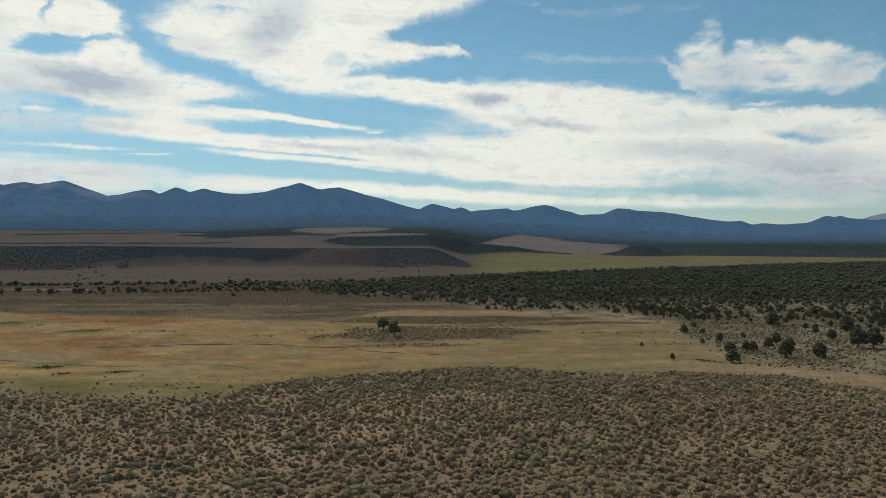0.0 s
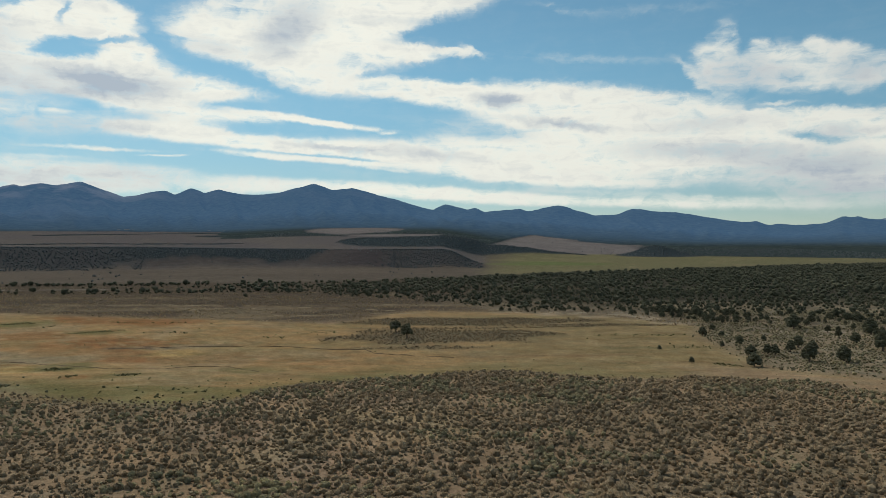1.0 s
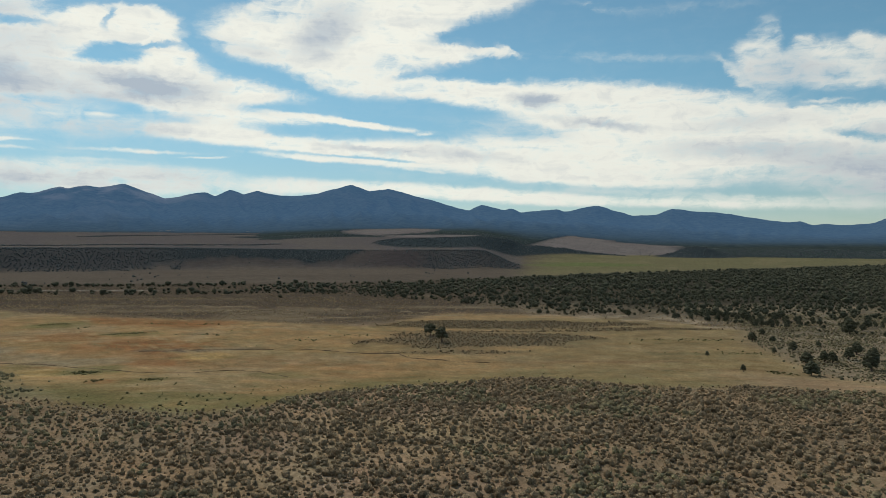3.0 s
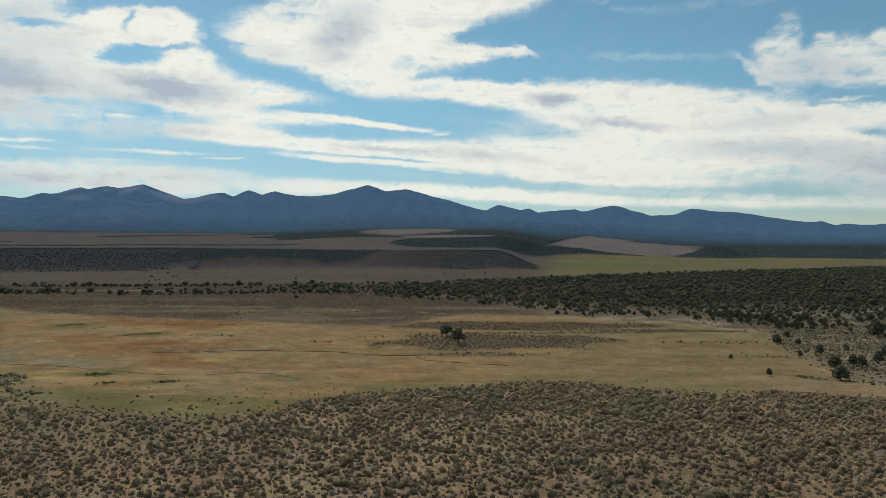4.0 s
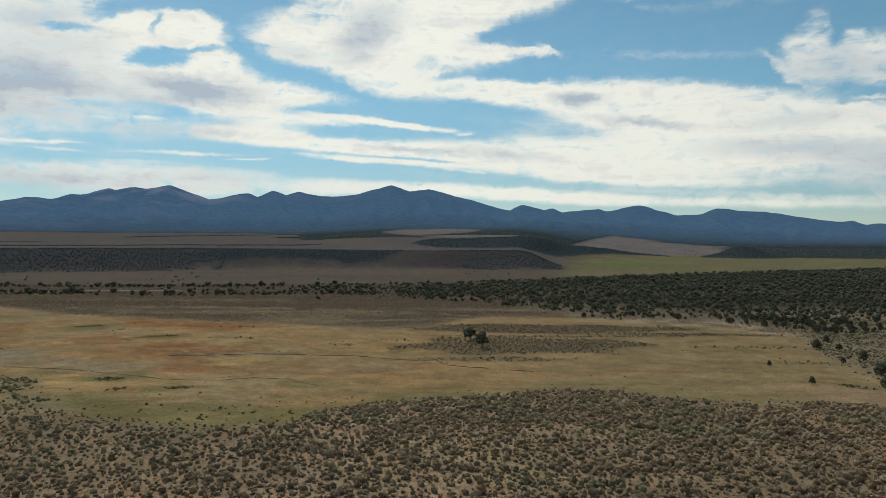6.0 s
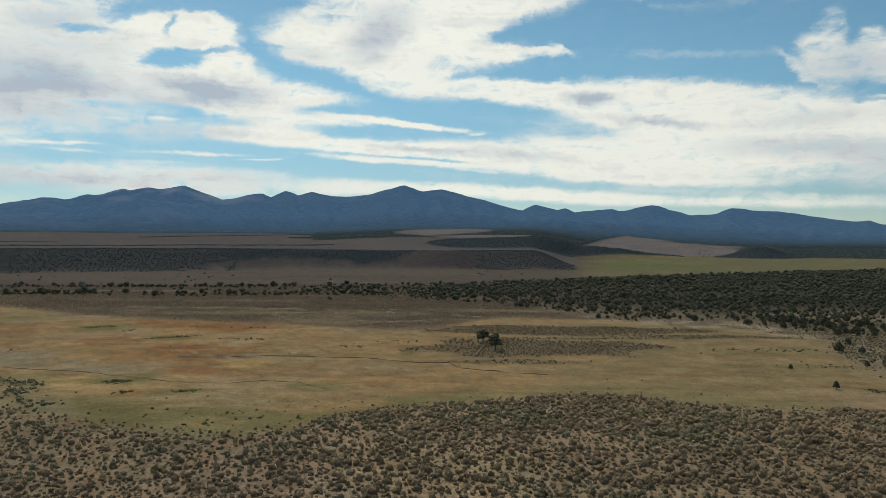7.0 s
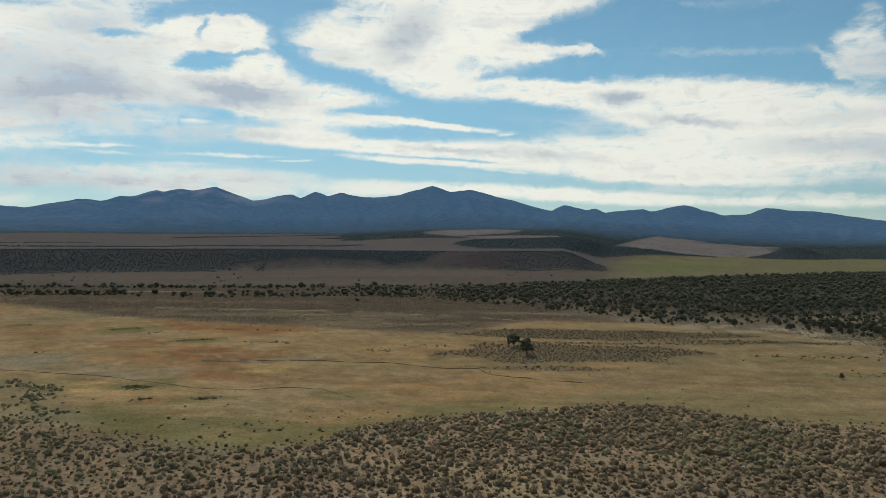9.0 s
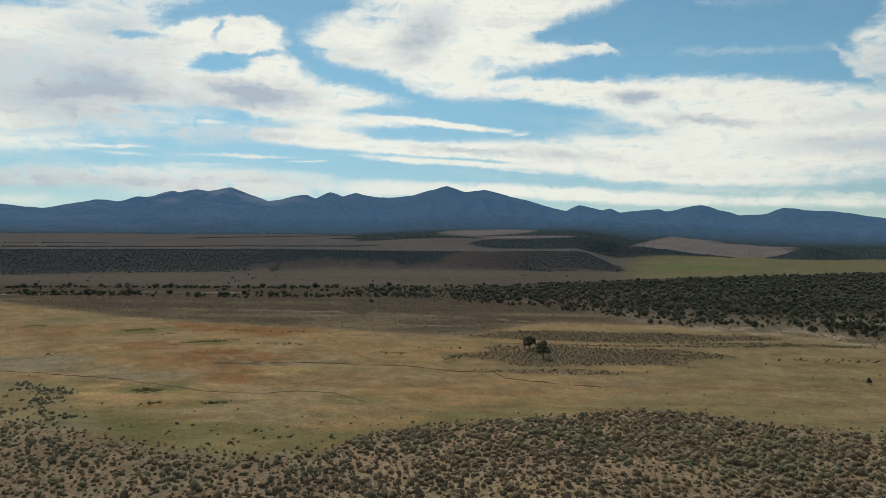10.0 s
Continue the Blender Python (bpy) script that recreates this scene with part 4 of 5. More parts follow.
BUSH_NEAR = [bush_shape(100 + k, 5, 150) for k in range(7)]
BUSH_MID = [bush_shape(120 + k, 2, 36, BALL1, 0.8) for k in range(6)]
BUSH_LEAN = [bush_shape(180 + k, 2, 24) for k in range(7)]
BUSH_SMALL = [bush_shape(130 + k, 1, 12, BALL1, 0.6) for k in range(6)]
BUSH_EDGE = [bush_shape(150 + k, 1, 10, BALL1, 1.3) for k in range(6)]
BUSH_FAR = [bush_shape(140 + k, 1, 0) for k in range(6)]
TUFTS = [tuft_shape(160 + k) for k in range(5)]
TUFTS_FAR = [tuft_shape(170 + k, 4, 0.6) for k in range(5)]


def knoll_brush():
    p, rng = jittered(-190, 150, 62, 190, 0.78, 7)
    x, y = p[:, 0], p[:, 1]
    d = knoll_edge(x) - y
    n = fbm(x / 9, y / 9, 201)
    clump = fbm(x / 3.2, y / 3.2, 202)
    keep = (d + (6 + 9 * step(15, 40, x)) * (n - 0.5) > 0) & in_view(p, 1.5) & (rng.uniform(0, 1, len(p)) < (0.66 + 0.34 * step(0.30, 0.58, clump)) * (1 - 0.35 * step(0.56, 0.70, fbm(x / 8, y / 10, 52))))
    keep &= ~((x < -26) & (rng.uniform(0, 1, len(p)) < 0.30 * (1 - step(6, 26, d)) + 0.15 * step(0.5, 0.6, n)))
    p = p[keep]
    size = np.minimum(rng.lognormal(0, 0.40, len(p)) * (0.68 + 0.26 * step(0.4, 0.65, fbm(p[:, 0] / 4, p[:, 1] / 4, 204))), 1.4) * (1 - 0.14 * (1 - step(-22, 2, p[:, 0])))
    tall = rng.uniform(0.75, 1.15, len(p))
    green = fbm(p[:, 0] / 14, p[:, 1] / 10, 203) + 0.20 * (1 - step(2, 26, knoll_edge(p[:, 0]) - p[:, 1]))
    isg = (green > 0.60) & (rng.uniform(0, 1, len(p)) < 0.75)
    r = np.hypot(p[:, 0], p[:, 1] - 14)
    order = np.argsort(r)
    single = np.zeros(len(p), bool)
    vis = [i for i in order if p[i, 1] > 62][:300]
    single[vis] = True
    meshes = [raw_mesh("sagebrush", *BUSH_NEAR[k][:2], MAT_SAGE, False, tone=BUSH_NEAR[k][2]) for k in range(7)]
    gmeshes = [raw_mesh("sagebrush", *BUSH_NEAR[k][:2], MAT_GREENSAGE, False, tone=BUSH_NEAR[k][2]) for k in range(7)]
    for i in vis:
        k = int(rng.integers(0, 7))
        ob = new("sagebrush", (gmeshes if isg[i] else meshes)[k])
        s = size[i]
        ob.matrix_world = Matrix.LocRotScale((p[i, 0], p[i, 1], ground_z(p[i, 0], p[i, 1]) - 0.04),
                                             Euler((0, 0, rng.uniform(0, 6.28))), (s, s, s * tall[i]))
        tagged(ob, "grey-green rounded brush clump on bare soil" if isg[i] else "grey-brown sagebrush clump on bare sandy soil",
               "shrub", "brush on the knoll")
    rest = ~single
    close = r < 60
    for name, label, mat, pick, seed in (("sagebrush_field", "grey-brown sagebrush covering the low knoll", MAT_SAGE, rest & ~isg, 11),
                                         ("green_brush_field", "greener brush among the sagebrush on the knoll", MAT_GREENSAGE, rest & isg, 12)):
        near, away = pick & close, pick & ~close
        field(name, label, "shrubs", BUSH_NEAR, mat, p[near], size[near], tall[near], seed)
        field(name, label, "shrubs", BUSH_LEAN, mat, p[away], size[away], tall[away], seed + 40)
    q, rng = jittered(-40, 40, -15, 62, 1.15, 10)
    q = q[rng.uniform(0, 1, len(q)) < 0.75]
    field("sagebrush_field", "grey-brown sagebrush covering the low knoll", "shrubs", BUSH_FAR, MAT_SAGE, q,
          rng.uniform(0.5, 1.1, len(q)), rng.uniform(0.75, 1.15, len(q)), 15)
    # small dead tufts and seedlings on the soil between
    q, rng = jittered(-120, 110, 62, 150, 0.7, 8)
    q = q[(knoll_edge(q[:, 0]) - q[:, 1] > -2) & in_view(q) & (rng.uniform(0, 1, len(q)) < 0.8)]
    field("dry_tufts", "small dry grass tufts between the sagebrush", "grass", TUFTS, MAT_TUFT, q,
          rng.uniform(0.4, 1.0, len(q)), rng.uniform(0.6, 1.1, len(q)), 13)
    q, rng = jittered(-120, 110, 62, 150, 1.0, 9)
    q = q[(knoll_edge(q[:, 0]) - q[:, 1] > -4) & in_view(q) & (rng.uniform(0, 1, len(q)) < np.where(q[:, 0] < -5, 0.75, 0.45))]
    field("small_brush", "low twiggy brush seedlings between larger clumps", "shrubs", BUSH_SMALL, MAT_SAGE, q,
          rng.uniform(0.25, 0.55, len(q)), rng.uniform(0.7, 1.1, len(q)), 14)


def meadow_brush():
    # island and strips of brush in the meadow, and the thin fringe at its edges
    p, rng = jittered(-60, 110, 150, 300, 0.92, 17)
    keep = (brush_patch(p[:, 0], p[:, 1]) * meadow_mask(p[:, 0], p[:, 1]) * rng.uniform(0.4, 1, len(p)) > 0.4)
    p = p[keep]
    field("brush_island", "grey brush in the straw meadow round the lone trees", "shrubs", BUSH_SMALL, MAT_SAGE, p,
          np.clip(rng.lognormal(-0.85, 0.35, len(p)), 0.2, 0.95), rng.uniform(0.7, 1.1, len(p)), 18)
    q, rng = jittered(-150, 120, 95, 260, 2.0, 19)
    d = q[:, 1] - knoll_edge(q[:, 0])
    chance = 0.55 * np.exp(-np.maximum(d, 0) / 5) * step(0.35, 0.6, fbm(q[:, 0] / 5, q[:, 1] / 4, 210)) + 0.002 + 0.12 * step(0.66, 0.75, fbm(q[:, 0] / 22, q[:, 1] / 6, 205))
    keep = (d > 0) & (meadow_mask(q[:, 0], q[:, 1]) > 0.3) & (rng.uniform(0, 1, len(q)) < chance)
    field("meadow_weeds", "scattered dark green weeds in the grass", "shrubs", BUSH_MID, MAT_WEED, q[keep],
          rng.uniform(0.25, 0.7, int(keep.sum())), rng.uniform(0.6, 1.1, int(keep.sum())), 20)
    # clumped green brush along the western rim of the meadow
    w, rng = jittered(-190, -44, 96, 235, 0.95, 29)
    x, y = w[:, 0], w[:, 1]
    thin = west_fringe(x, y) * step(0.38, 0.56, fbm(x / 7, y / 9, 209)) * step(0.42, 0.58, fbm(x / 3.0, y / 3.5, 211))
    w = w[(y > knoll_edge(x) - 6) & in_view(w, 1.5) & (rng.uniform(0, 1, len(w)) < 0.9 * thin)]
    field("rim_brush", "clumped grey-green brush along the meadow's western rim", "shrubs", BUSH_LEAN, MAT_GREENSAGE, w,
          np.clip(rng.lognormal(-0.35, 0.42, len(w)), 0.22, 1.3), rng.uniform(0.7, 1.1, len(w)), 30)


def plain_brush():
    p, rng = jittered(-330, 130, 235, 470, 1.45, 23)
    x, y = p[:, 0], p[:, 1]
    dens = step(-4, 8, y - np.interp(x, MEADOW_X, MEADOW_Y)) * (0.25 + 0.75 * step(0.35, 0.6, fbm(x / 60, y / 12, 206)))
    keep = in_view(p, 2) & (rng.uniform(0, 1, len(p)) < dens * 0.75) & (y < np.interp(x, WOOD_FAR_X, WOOD_FAR_Y))
    p = p[keep]
    field("plain_brush", "low grey brush across the flat plain", "shrubs", BUSH_FAR, MAT_SAGE, p,
          np.clip(rng.lognormal(-0.85, 0.4, len(p)), 0.2, 1.0), rng.uniform(0.5, 0.85, len(p)), 24)
    # pale grass between the brush, thickest along broken drifts
    p, rng = jittered(-330, 130, 235, 430, 1.9, 33)
    x, y = p[:, 0], p[:, 1]
    drift = step(0.50, 0.64, fbm(x / 45, y / 9, 212)) * 0.75 + 0.12
    keep = in_view(p, 2) & (y > np.interp(x, MEADOW_X, MEADOW_Y)) & (rng.uniform(0, 1, len(p)) < drift) & (y < np.interp(x, WOOD_NEAR_X, WOOD_NEAR_Y) + 30)
    p = p[keep]
    field("plain_grass", "pale dry grass between the brush of the plain", "grass", TUFTS_FAR, MAT_TUFT, p,
          rng.uniform(0.5, 1.2, len(p)), rng.uniform(0.5, 0.9, len(p)), 34)
    # brush under the edge of the woodland
    p, rng = jittered(55, 200, 100, 290, 0.85, 25)
    x, y = p[:, 0], p[:, 1]
    inside = step(-4, 6, x - np.interp(y, WOOD_SIDE_Y, WOOD_SIDE_X)) * step(112, 124, y)
    keep = in_view(p, 2) & (rng.uniform(0, 1, len(p)) < inside * (0.25 + 0.7 * step(0.35, 0.55, fbm(x / 9, y / 7, 207))) * (1 - step(270, 300, y)))
    p = p[keep]
    field("woodland_brush", "grey-green brush on pale soil under the junipers", "shrubs", BUSH_EDGE, MAT_GREENSAGE, p,
          np.clip(rng.lognormal(-0.8, 0.4, len(p)), 0.2, 1.1), rng.uniform(0.6, 1.0, len(p)), 26)


def meadow_grass():
    q, rng = jittered(-170, 110, 96, 292, 1.75, 27)
    n = fbm(q[:, 0] / 10, q[:, 1] / 10, 208)
    keep = (meadow_mask(q[:, 0], q[:, 1]) > 0.4) & in_view(q, 1) & (rng.uniform(0, 1, len(q)) < 0.03 + 0.25 * step(0.5, 0.75, n))
    q = q[keep]
    field("meadow_grass", "dry straw bunch grass over the meadow", "grass", TUFTS, MAT_TUFT, q,
          rng.uniform(0.4, 0.9, len(q)), rng.uniform(0.3, 0.6, len(q)), 28)


knoll_brush()
meadow_brush()
meadow_grass()
plain_brush()


# ---- junipers ----
def trunk_shape(seed, tall):
    """A short forked trunk: tapered limbs with six sides."""
    rng = np.random.default_rng(seed)
    parts = []

    def limb(a, b, ra, rb):
        a, b = np.asarray(a, float), np.asarray(b, float)
        w = (b - a) / np.linalg.norm(b - a)
        u = np.cross(w, (0.3, 0.9, 0.1))
        u /= np.linalg.norm(u)
        t = np.cross(w, u)
        ang = np.arange(6) * math.pi / 3
        rings = []
        for k, q in enumerate((0, 0.5, 1)):
            c = a + (b - a) * q + (rng.normal(0, 0.04, 3) * tall if k == 1 else 0)
            rr = ra + (rb - ra) * q
            rings.append(c + rr * (np.cos(ang)[:, None] * u + np.sin(ang)[:, None] * t))
        v = np.concatenate(rings)
        f = [(k * 6 + i, k * 6 + (i + 1) % 6, (k + 1) * 6 + (i + 1) % 6) for k in range(2) for i in range(6)]
        f += [(k * 6 + i, (k + 1) * 6 + (i + 1) % 6, (k + 1) * 6 + i) for k in range(2) for i in range(6)]
        parts.append((v, np.array(f), 0.5))

    fork = (rng.uniform(-0.1, 0.1), rng.uniform(-0.1, 0.1), tall * 0.28)
    limb((0, 0, -0.15), fork, 0.2, 0.15)
    for k in range(5):
        a = k * 1.257 + rng.uniform(-0.4, 0.4)
        d = tall * rng.uniform(0.2, 0.36)
        limb(fork, (d * math.cos(a), d * math.sin(a), tall * rng.uniform(0.5, 0.75)), 0.11, 0.03)
    limb(fork, (0.05, 0.0, tall * 0.85), 0.13, 0.03)
    return join(parts)


def crown_shape(seed, wide, tall, clumps, leaves, low=0.07, shape=BALL1, leaf=0.3, heart=0.26):
    """A ragged juniper crown: clumps of sprays round the limbs, with gaps between them."""
    rng = np.random.default_rng(seed)
    parts = []
    for k in range(clumps):
        a = k * 2.399 + rng.uniform(-0.5, 0.5)
        q = (k + 0.5) / clumps
        # a dome that is widest below its middle, broken by clumps that stand out or sink in
        dome = math.sqrt(max(0.05, 1 - ((q - 0.32) / 0.72) ** 2))
        zc = tall * (low + 0.10 + (0.80 - low) * q + rng.uniform(-0.05, 0.05))
        r = wide * rng.uniform(0.10, 0.17) * (0.75 + 0.25 * dome)
        reach = max(0.0, wide * 0.5 * dome - r) * rng.uniform(0.55, 1.12)
        c = np.array((reach * math.cos(a), reach * math.sin(a), zc))
        v, f = lobe(rng, c, (r, r, r * 0.85), shape, 0.3)
        parts.append((v, f, rng.uniform(0.1, 0.6)))
        if leaves:
            w = rng.normal(0, 1, (leaves, 3))
            w[:, 2] += 0.35
            w /= np.linalg.norm(w, axis=1, keepdims=True)
            sv, sf = sprigs(rng, leaves, c + w * r * 0.8, w, leaf, leaf * 0.3)
            parts.append((sv, sf, rng.uniform(0.3, 1.0)))
    # heart of the crown
    v, f = lobe(rng, (0, 0, tall * (0.47 + 0.6 * low)), (wide * heart, wide * heart, tall * (heart + 0.02)), shape, 0.2)
    parts.append((v, f, 0.2))
    return join(parts)


def far_tree_shape(seed):
    """A juniper seen from a kilometre off: one ragged dome that stands on the ground."""
    rng = np.random.default_rng(seed)
    v, f = lobe(rng, (0, 0, 1.1), (1.8, 1.8, 1.6), BALL1, 0.3)
    return join([(v, f, rng.uniform(-0.8, 0.0))])


def juniper(seed, wide, tall, clumps=30, leaves=26, low=0.13):
    tree = new("juniper_tree")
    t = trunk_shape(seed, tall)
    c = crown_shape(seed + 1, wide, tall, clumps, leaves, low, leaf=0.24)
    for name, data, mat in (("trunk", t, MAT_BARK), ("crown", c, MAT_JUNIPER)):
        ob = new(name, raw_mesh(name, data[0], data[1], mat, False, tone=data[2]))
        ob.parent = tree
    return tree


def set_tree(tree, x, y, s, turn):
    tree.matrix_world = Matrix.LocRotScale((x, y, ground_z(x, y)), Euler((0, 0, turn)), (s, s, s))


KINDS = [juniper(300 + 10 * k, w, h) for k, (w, h) in enumerate(((3.4, 3.2), (3.0, 3.6), (4.2, 3.4), (2.6, 3.0), (3.8, 4.2)))]
# the two lone trees: higher crowns on bare trunks
KINDS += [juniper(361, 4.8, 4.0, 20, 50, 0.30), juniper(371, 3.8, 4.6, 24, 50, 0.22)]
PLACED = set()


def place_tree(x, y, kind, s, label, rng):
    if kind not in PLACED:
        tree = KINDS[kind]
        PLACED.add(kind)
    else:
        tree = copy_thing(KINDS[kind], Matrix())
    set_tree(tree, x, y, s * 0.88, rng.uniform(0, 6.28))
    return tagged(tree, label, "tree", "junipers of the valley")


def trees():
    rng = np.random.default_rng(77)
    place_tree(-1.9, 219.6, 5, 1.0, "lone dark juniper with bare trunk in meadow brush", rng)
    place_tree(1.3, 204.6, 6, 1.12, "upright dark juniper in meadow brush", rng)
    edge = ((73.4, 152.8, 2, 0.95), (81.0, 170.2, 2, 0.82), (88.8, 158.9, 1, 1.32), (98.4, 174.7, 0, 1.0), (96.5, 159.0, 0, 1.3), (116.4, 175.4, 4, 1.45),
            (120.6, 175.6, 4, 1.44), (87.0, 170.6, 1, 0.84), (86.0, 172.2, 3, 0.96), (93.5, 175.7, 1, 0.94), (99.3, 182.8, 3, 1.2), (87.3, 189.3, 0, 0.82),
            (84.6, 206.3, 4, 0.75), (96.7, 195.4, 1, 0.51), (118.4, 189.5, 0, 1.03), (134.3, 207.3, 0, 1.6), (119.2, 221.4, 0, 1.6), (121.6, 202.3, 3, 0.87),
            (124.4, 212.2, 3, 0.85), (89.5, 205.4, 2, 0.51), (94.0, 221.9, 0, 0.67))
    for x, y, k, s in edge:
        place_tree(x, y, k, s, "rounded dark green juniper at the meadow's edge", rng)
    for x, y, s in ((62, 157.6, 0.5), (63.1, 180.6, 0.42), (80.4, 184.2, 0.48)):
        place_tree(x, y, 1, s, "small young juniper standing in the grass", rng)
    # woodland: the nearer trees singly, the rest as one mass
    p, r2 = jittered(-420, 760, 150, 1050, 3.5, 78)
    x, y = p[:, 0], p[:, 1]
    az, r = polar(x, y)
    inside = step(-10, 25, y - np.interp(x, WOOD_NEAR_X, WOOD_NEAR_Y) + 30 * (fbm(x / 40, y / 40, 301) - 0.5))
    inside = inside * (1 - step(-15, 5, y - np.interp(x, WOOD_FAR_X, WOOD_FAR_Y)))
    thick = 0.8 + 0.2 * step(30, 120, y - np.interp(x, WOOD_NEAR_X, WOOD_NEAR_Y))
    sparse = np.interp(x, (-400, -190, -130, -90, 0, 30), (0.75, 0.75, 0.75, 0.85, 0.95, 1.0))
    back = np.interp(x, (-343, -278, -207, -146, -66), (473, 483, 482, 492, 515))
    front = np.interp(x, (-293, -222, -172, -112), (408, 411, 403, 414))
    belts = np.where(az < -14, np.maximum(1 - step(5, 14, np.abs(y - back)), 0.9 * (1 - step(6, 16, np.abs(y - front)))) * 1.4 + 0.05, 1.0)
    belts = np.where(az < -14, belts, np.interp(az, (-14, -4, 4), (0.55, 0.8, 1.0)) * (1 - 0.75 * (1 - step(-22, -6, az + 10 * (fbm(x / 40, y / 15, 303) - 0.5))) * (1 - step(8, 20, np.abs(y - 450)))))
    groups = np.where(az < -14, 0.5, 0.45) + 0.9 * step(0.35, 0.6, fbm(x / 28, y / 28, 302))
    keep = in_view(p, 1) & (r2.uniform(0, 1, len(p)) < inside * np.where(x < 0, 0.85, thick) * sparse * groups * belts * 0.95)
    p, r = p[keep], r[keep]
    order = np.argsort(r)
    for i in order[:230]:
        place_tree(p[i, 0], p[i, 1], int(rng.integers(0, 5)), float(np.clip(rng.lognormal(-0.75, 0.42), 0.2, 1.05)), "dark green juniper in open woodland", rng)
    rest = order[230:]
    bands = ((0, 420, [crown_shape(400 + k, 3.8, 3.4, 4, 7, 0.03, BALL1, 0.45, 0.34) for k in range(8)], 79),
             (420, 620, [crown_shape(410 + k, 3.7, 3.3, 1, 3, 0.0, BALL1, 0.5, 0.42) for k in range(8)], 82),
             (620, 2000, [crown_shape(430 + k, 3.7, 3.3, 0, 0, 0.0, BALL1, 0.5, 0.46) for k in range(8)], 84))
    for r0, r1, shapes, seed in bands:
        pick = rest[(r[rest] >= r0) & (r[rest] < r1)]
        field("juniper_woodland", "dense dark green juniper woodland", "trees", shapes, MAT_JUNIPER, p[pick],
              np.clip(rng.lognormal(-0.75, 0.42, len(pick)), 0.22, 1.15) * np.where(p[pick, 0] < -70, 1.1, 1.0), rng.uniform(0.75, 1.05, len(pick)), seed)
    # far wooded scarp and hills
    q, r3 = jittered(-800, 330, 640, 1080, 3.5, 80)
    az, r = polar(q[:, 0], q[:, 1])
    q = q[(r3.uniform(0, 1, len(q)) < np.maximum(scarp_wood(az, r) * (np.where(az < -20, 0.55, 0.8) + 0.2 * step(0.35, 0.6, fbm(q[:, 0] / 20, q[:, 1] / 20, 305))), 0.05 * step(835, 850, r) * (1 - step(4, 5.5, az)) * step(-20, -2, az))) & (az > -42)]
    w, _ = jittered(-420, 1100, 1300, 2700, 10.0, 83)
    az, r = polar(w[:, 0], w[:, 1])
    isle = 1 - step(0.85, 1.1, np.hypot((az - 19.4) / 3.2, (r - 1830) / 190))
    wood = np.maximum.reduce([wooded_ridge(az, r), isle, far_forest(az, r) * (r < 2650), 0.03 * open_field(az, r)])
    w = w[(r3.uniform(0, 1, len(w)) < wood * 0.8) & (az < 37)]
    q = np.concatenate([q, w])
    # tree lines along the edges of the far fields
    lines = []
    for a0, a1, r0, r1, n in ((-44, -12, 1640, 1660, 620), (-26, -12.5, 2300, 2810, 420), (-15.5, -10, 2300, 2360, 260), (-44, -31, 1850, 1860, 200)):
        t = r3.uniform(0, 1, n)
        aa, rr = np.radians(a0 + (a1 - a0) * t), r0 + (r1 - r0) * t + 20 * np.sin(9 * t) + r3.normal(0, 7, n)
        lines.append(np.stack([rr * np.sin(aa), rr * np.cos(aa)], 1))
    # lone shrubs on the pale plain
    n = 55
    aa, rr = np.radians(r3.uniform(-42, 4, n)), r3.uniform(560, 780, n)
    lines.append(np.stack([rr * np.sin(aa), rr * np.cos(aa)], 1))
    q = np.concatenate([q] + lines)
    shapes = [far_tree_shape(420 + k) for k in range(7)]
    field("scarp_woodland", "dark juniper woods on the far scarp", "trees", shapes, MAT_HAZETREE, q,
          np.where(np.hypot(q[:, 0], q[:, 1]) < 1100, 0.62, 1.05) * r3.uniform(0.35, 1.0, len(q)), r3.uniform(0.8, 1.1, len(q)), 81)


trees()


# ---- gullies, dirt road, far farm buildings ----
MAT_BANK = mat_plain("cut_earth", (0.050, 0.031, 0.018), (0.105, 0.068, 0.038), 1.5, 0.95)
MAT_ROAD = mat_plain("pale_dirt", (0.19, 0.165, 0.135), (0.25, 0.22, 0.185), 0.6, 0.95)
MAT_WALL = mat_plain("weathered_siding", (0.22, 0.22, 0.21), (0.30, 0.30, 0.29), 0.5, 0.9)
MAT_ROOF = mat_plain("grey_metal_roof", (0.10, 0.10, 0.105), (0.15, 0.15, 0.155), 0.5, 0.95)


def along(points, gap, wander, seed):
    """Even points on a line through corners, wandering a little."""
    p = np.array(points, float)
    d = np.concatenate([[0], np.cumsum(np.hypot(*np.diff(p, axis=0).T))])
    t = np.arange(0, d[-1], gap)
    x, y = np.interp(t, d, p[:, 0]), np.interp(t, d, p[:, 1])
    return x + wander * (fbm(t / 9, t * 0, seed) - 0.5), y + wander * (fbm(t / 6, t * 0 + 5, seed + 1, 6, 0.7) - 0.5)


def gully(points, seed, deep):
    """A crumbling cut bank: a low ragged lip of bare earth that winds over the grass."""
    x, y = along(points, 0.5, 2.0, seed)
    n = len(x)
    tall = deep * np.clip(3.0 * fbm(np.arange(n) / 7, np.zeros(n), seed + 2, 5, 0.65) - 0.85, -0.4, 1.1)
    wide = 0.05 + 0.42 * fbm(np.arange(n) / 7, np.zeros(n), seed + 3)
    z = height(x, y)
    rows = []
    for dy, up in ((-1.0, -0.05), (-0.55, 0.75), (0.1, 1.0), (1.0, -0.05)):
        rows.append(np.stack([x, y + dy * wide, z + up * tall], 1))
    v = np.stack(rows, 0).reshape(-1, 3)
    me = raw_mesh("gully_bank", v, grid_faces(4, n)[:, ::-1], MAT_BANK)
    return tagged(new("gully_bank", me), "dark crumbling earth bank of a dry wash", "bank", kind="structure")


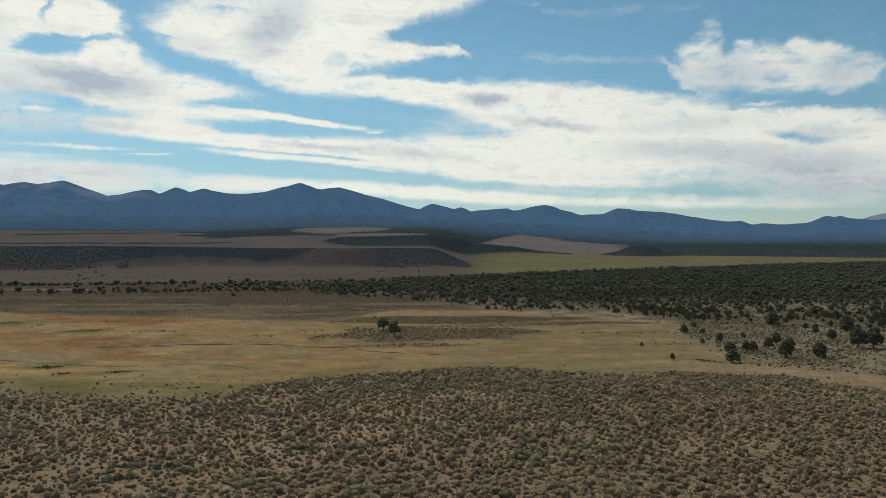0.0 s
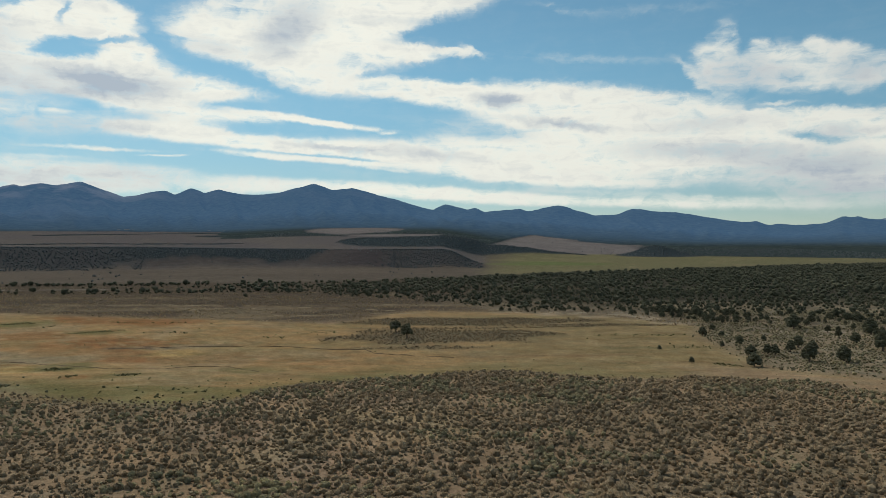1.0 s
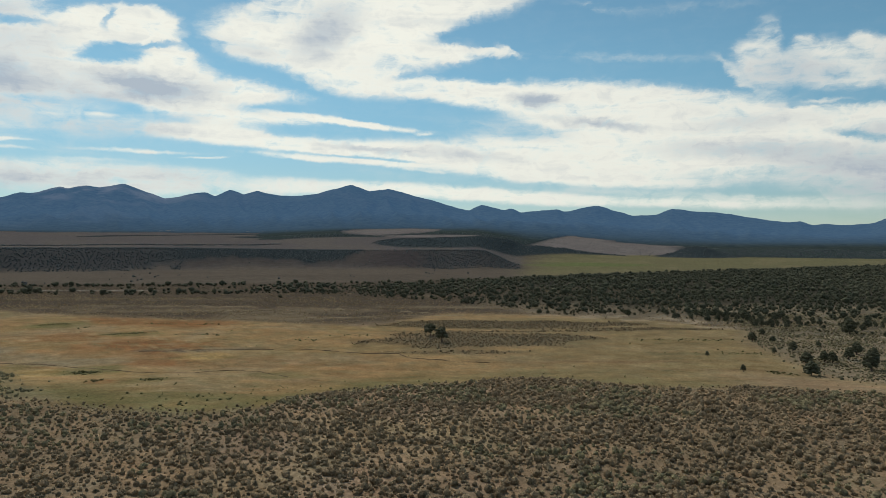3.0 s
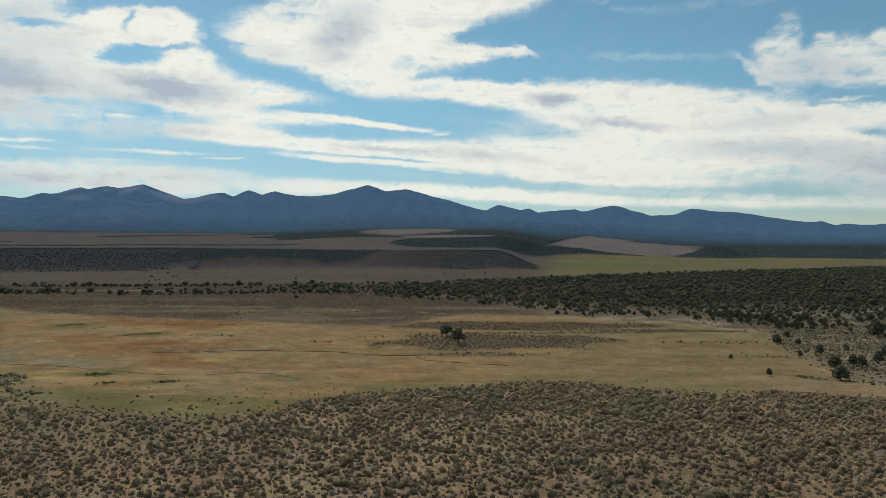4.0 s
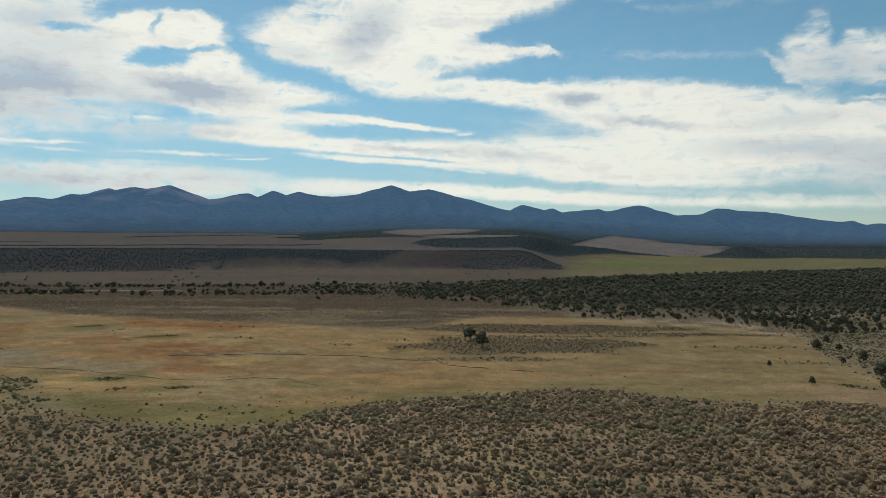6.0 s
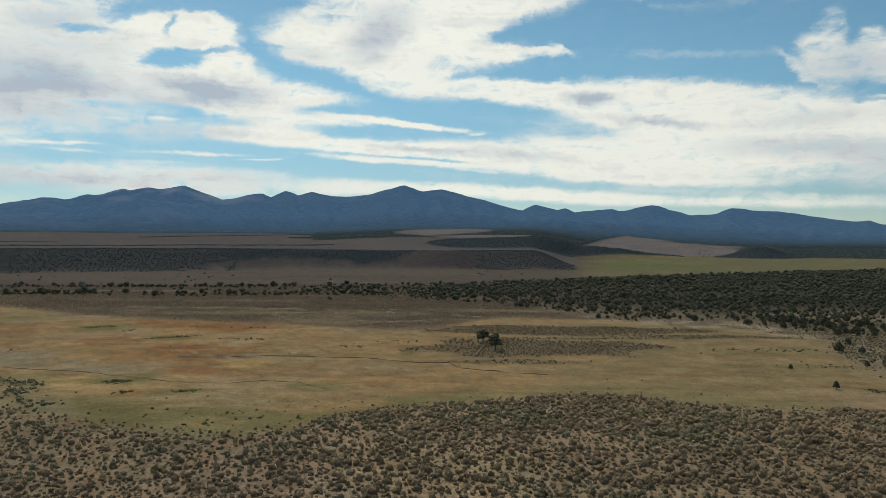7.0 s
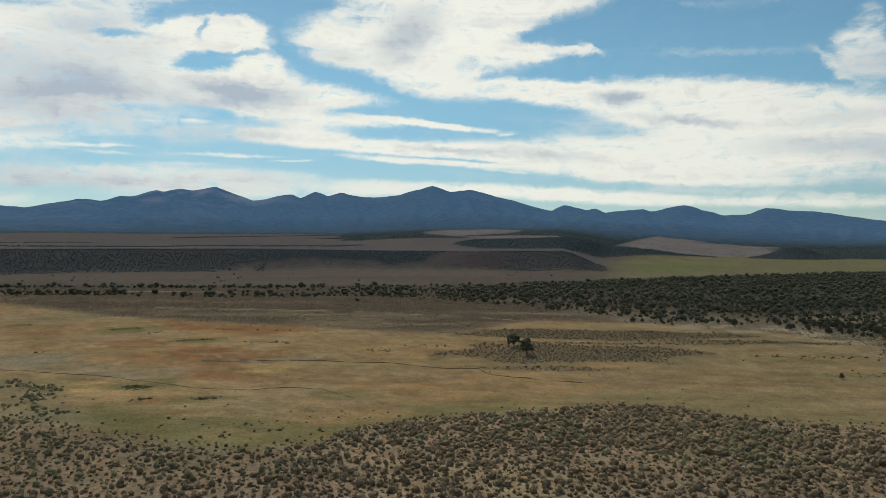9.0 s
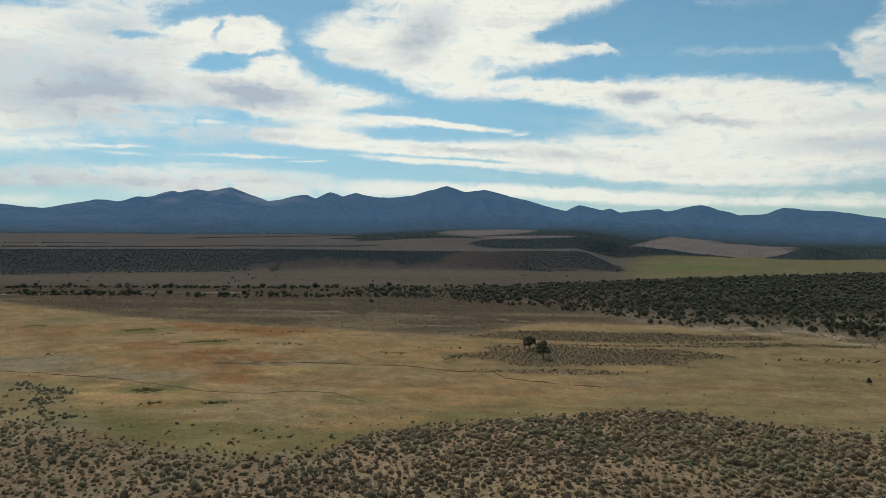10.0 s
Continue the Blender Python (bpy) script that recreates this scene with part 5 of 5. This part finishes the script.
gully(((-119, 172.7), (-104, 173.1), (-96.4, 169.7), (-81.8, 165.9), (-67.9, 159.4), (-56.1, 152.9), (-47.2, 151.2), (-41.5, 156.4), (-34.8, 155.2), (-31.7, 150.4), (-27.1, 145.8)), 501, 0.115)
gully(((-72.3, 188.9), (-62.6, 189.7), (-53.2, 192.5), (-40.3, 192), (-29.7, 190.7), (-16.4, 184.6), (-8.9, 184.6), (-7, 178.2), (2.5, 173.9), (12, 171)), 511, 0.135)


def weed_rows():
    rng = np.random.default_rng(520)
    rows = (((-128.8, 248), (-119, 252.8), 40), ((-111.6, 242), (-109.9, 243.5), 8), ((-95.5, 221.6), (-84.2, 230), 46), ((-70.5, 152.3), (-65.4, 151.7), 34),
            ((-50.7, 137.8), (-48.8, 139.7), 22), ((-59, 135.2), (-57, 135.8), 9), ((-167, 254.3), (-161.3, 257.3), 16), ((-118.6, 197), (-117.2, 199), 9),
            ((-74.4, 224.3), (-63, 222.5), 18), ((-38, 211), (-31, 210), 14), ((-97, 252), (-62, 247), 30), ((56, 211), (83, 211), 40),
            ((67, 184.5), (79, 183.5), 18), ((67, 157.5), (71, 154), 22), ((-30, 219), (-18, 221), 14))
    pts = []
    for a, b, n in rows:
        n = int(n * 2.6)
        t = np.clip(rng.choice((0.15, 0.4, 0.55, 0.8), (n, 1)) + rng.normal(0, 0.14, (n, 1)), 0, 1)
        pts.append(np.array(a) + (np.array(b) - np.array(a)) * t + rng.normal(0, (0.7, 1.5), (n, 2)))
    pts.append(np.array((-33, 114)) + rng.normal(0, (8, 5), (46, 2)))
    pts.append(np.array((-24, 127)) + rng.normal(0, (4, 5), (22, 2)))
    p = np.concatenate(pts)
    field("weed_rows", "dark green weeds in low rows across the meadow", "shrubs", BUSH_MID, MAT_WEED, p,
          np.clip(rng.lognormal(-0.75, 0.4, len(p)), 0.2, 1.2), rng.uniform(0.5, 0.95, len(p)), 521)


weed_rows()

MAT_STRAW = mat_plain("pale_straw", (0.16, 0.125, 0.075), (0.27, 0.215, 0.135), 0.8, 1.0)


def straw_strip(points, seed, half):
    """A thin broken strip of pale bunch grass across the brush plain: a low ragged mound."""
    x, y = along(points, 0.8, 5.0, seed)
    n = len(x)
    tall = np.clip(1.9 * fbm(np.arange(n) / 7, np.zeros(n), seed + 2, 5, 0.65) - 0.95, -0.5, 0.22) + 0.12 * (fbm(np.arange(n) * 1.0, np.zeros(n), seed + 3, 2) - 0.5)
    wide = half * (0.4 + 1.2 * fbm(np.arange(n) / 5, np.zeros(n), seed + 4))
    z = height(x, y)
    rows = [np.stack([x, y + dy * wide, z + up * tall - 0.03], 1) for dy, up in ((-1.0, 0.0), (-0.5, 0.8), (0.4, 1.0), (1.0, 0.0))]
    me = raw_mesh("grass_strip", np.stack(rows, 0).reshape(-1, 3), grid_faces(4, n)[:, ::-1], MAT_STRAW)
    return tagged(new("grass_strip", me), "pale straw bunch grass in a thin line over the plain", "grass", kind="stuff")


straw_strip(((-160, 330), (-82, 323), (-20, 300), (3, 288)), 541, 1.3)
straw_strip(((-74, 272), (-30, 275), (5, 282), (40, 285)), 545, 1.0)
straw_strip(((-130, 308), (-90, 304), (-50, 303)), 549, 0.8)
straw_strip(((-50, 318), (-10, 322), (20, 312)), 553, 0.8)


def dirt_road():
    x, y = along(((-420, 330), (-293, 402.6), (-272, 415.7), (-250, 429.6), (-215, 440), (-160, 436)), 3.0, 2.0, 530)
    z = height(x, y) + 0.05
    v = np.stack([np.stack([x, y + d, z + e], 1) for d, e in ((-2.4, -0.1), (-1.9, 0.03), (1.9, 0.03), (2.4, -0.1))], 0).reshape(-1, 3)
    tagged(new("road", raw_mesh("road", v, grid_faces(4, len(x))[:, ::-1], MAT_ROAD)), "pale dirt track across the plain", "road", kind="structure")


dirt_road()


def part(name, bm, mat, parent, label=""):
    me = bpy.data.meshes.new(name)
    bm.to_mesh(me)
    bm.free()
    me.materials.append(mat)
    ob = new(name, me)
    ob.parent = parent
    return tagged(ob, label)


def farm_building(az, r, wide, deep, tall):
    """A long low shed or house: walls and a gabled roof with eaves."""
    x, y = r * math.sin(radians(az)), r * math.cos(radians(az))
    base = new("farm_building")
    bm = bmesh.new()
    bmesh.ops.create_cube(bm, size=1, matrix=Matrix.Translation((0, 0, tall / 2 - 1)) @ Matrix.Diagonal((wide, deep, tall + 2, 1)))
    part("wall", bm, MAT_WALL, base)
    bm = bmesh.new()
    w, d, h = wide / 2 + 0.6, deep / 2 + 0.6, deep * 0.28
    v = [bm.verts.new(p) for p in ((-w, -d, tall), (w, -d, tall), (w, d, tall), (-w, d, tall), (-w, 0, tall + h), (w, 0, tall + h))]
    for f in ((0, 1, 5, 4), (2, 3, 4, 5), (0, 4, 3), (1, 2, 5), (0, 3, 2, 1)):
        bm.faces.new([v[i] for i in f])
    part("roof", bm, MAT_ROOF, base, "pale metal gable roof")
    base.matrix_world = Matrix.Translation((x, y, ground_z(x, y)))
    return tagged(base, "small pale farm building far across the valley", "building", "farm buildings")


for row in ((-20.6, 3080, 12, 7, 3), (-20.1, 3090, 18, 8, 3.5), (-19.7, 3075, 9, 7, 3), (-14.5, 3060, 10, 7, 3), (-13.4, 3050, 8, 6, 3), (-11.6, 3070, 9, 6, 3)):
    farm_building(*row)
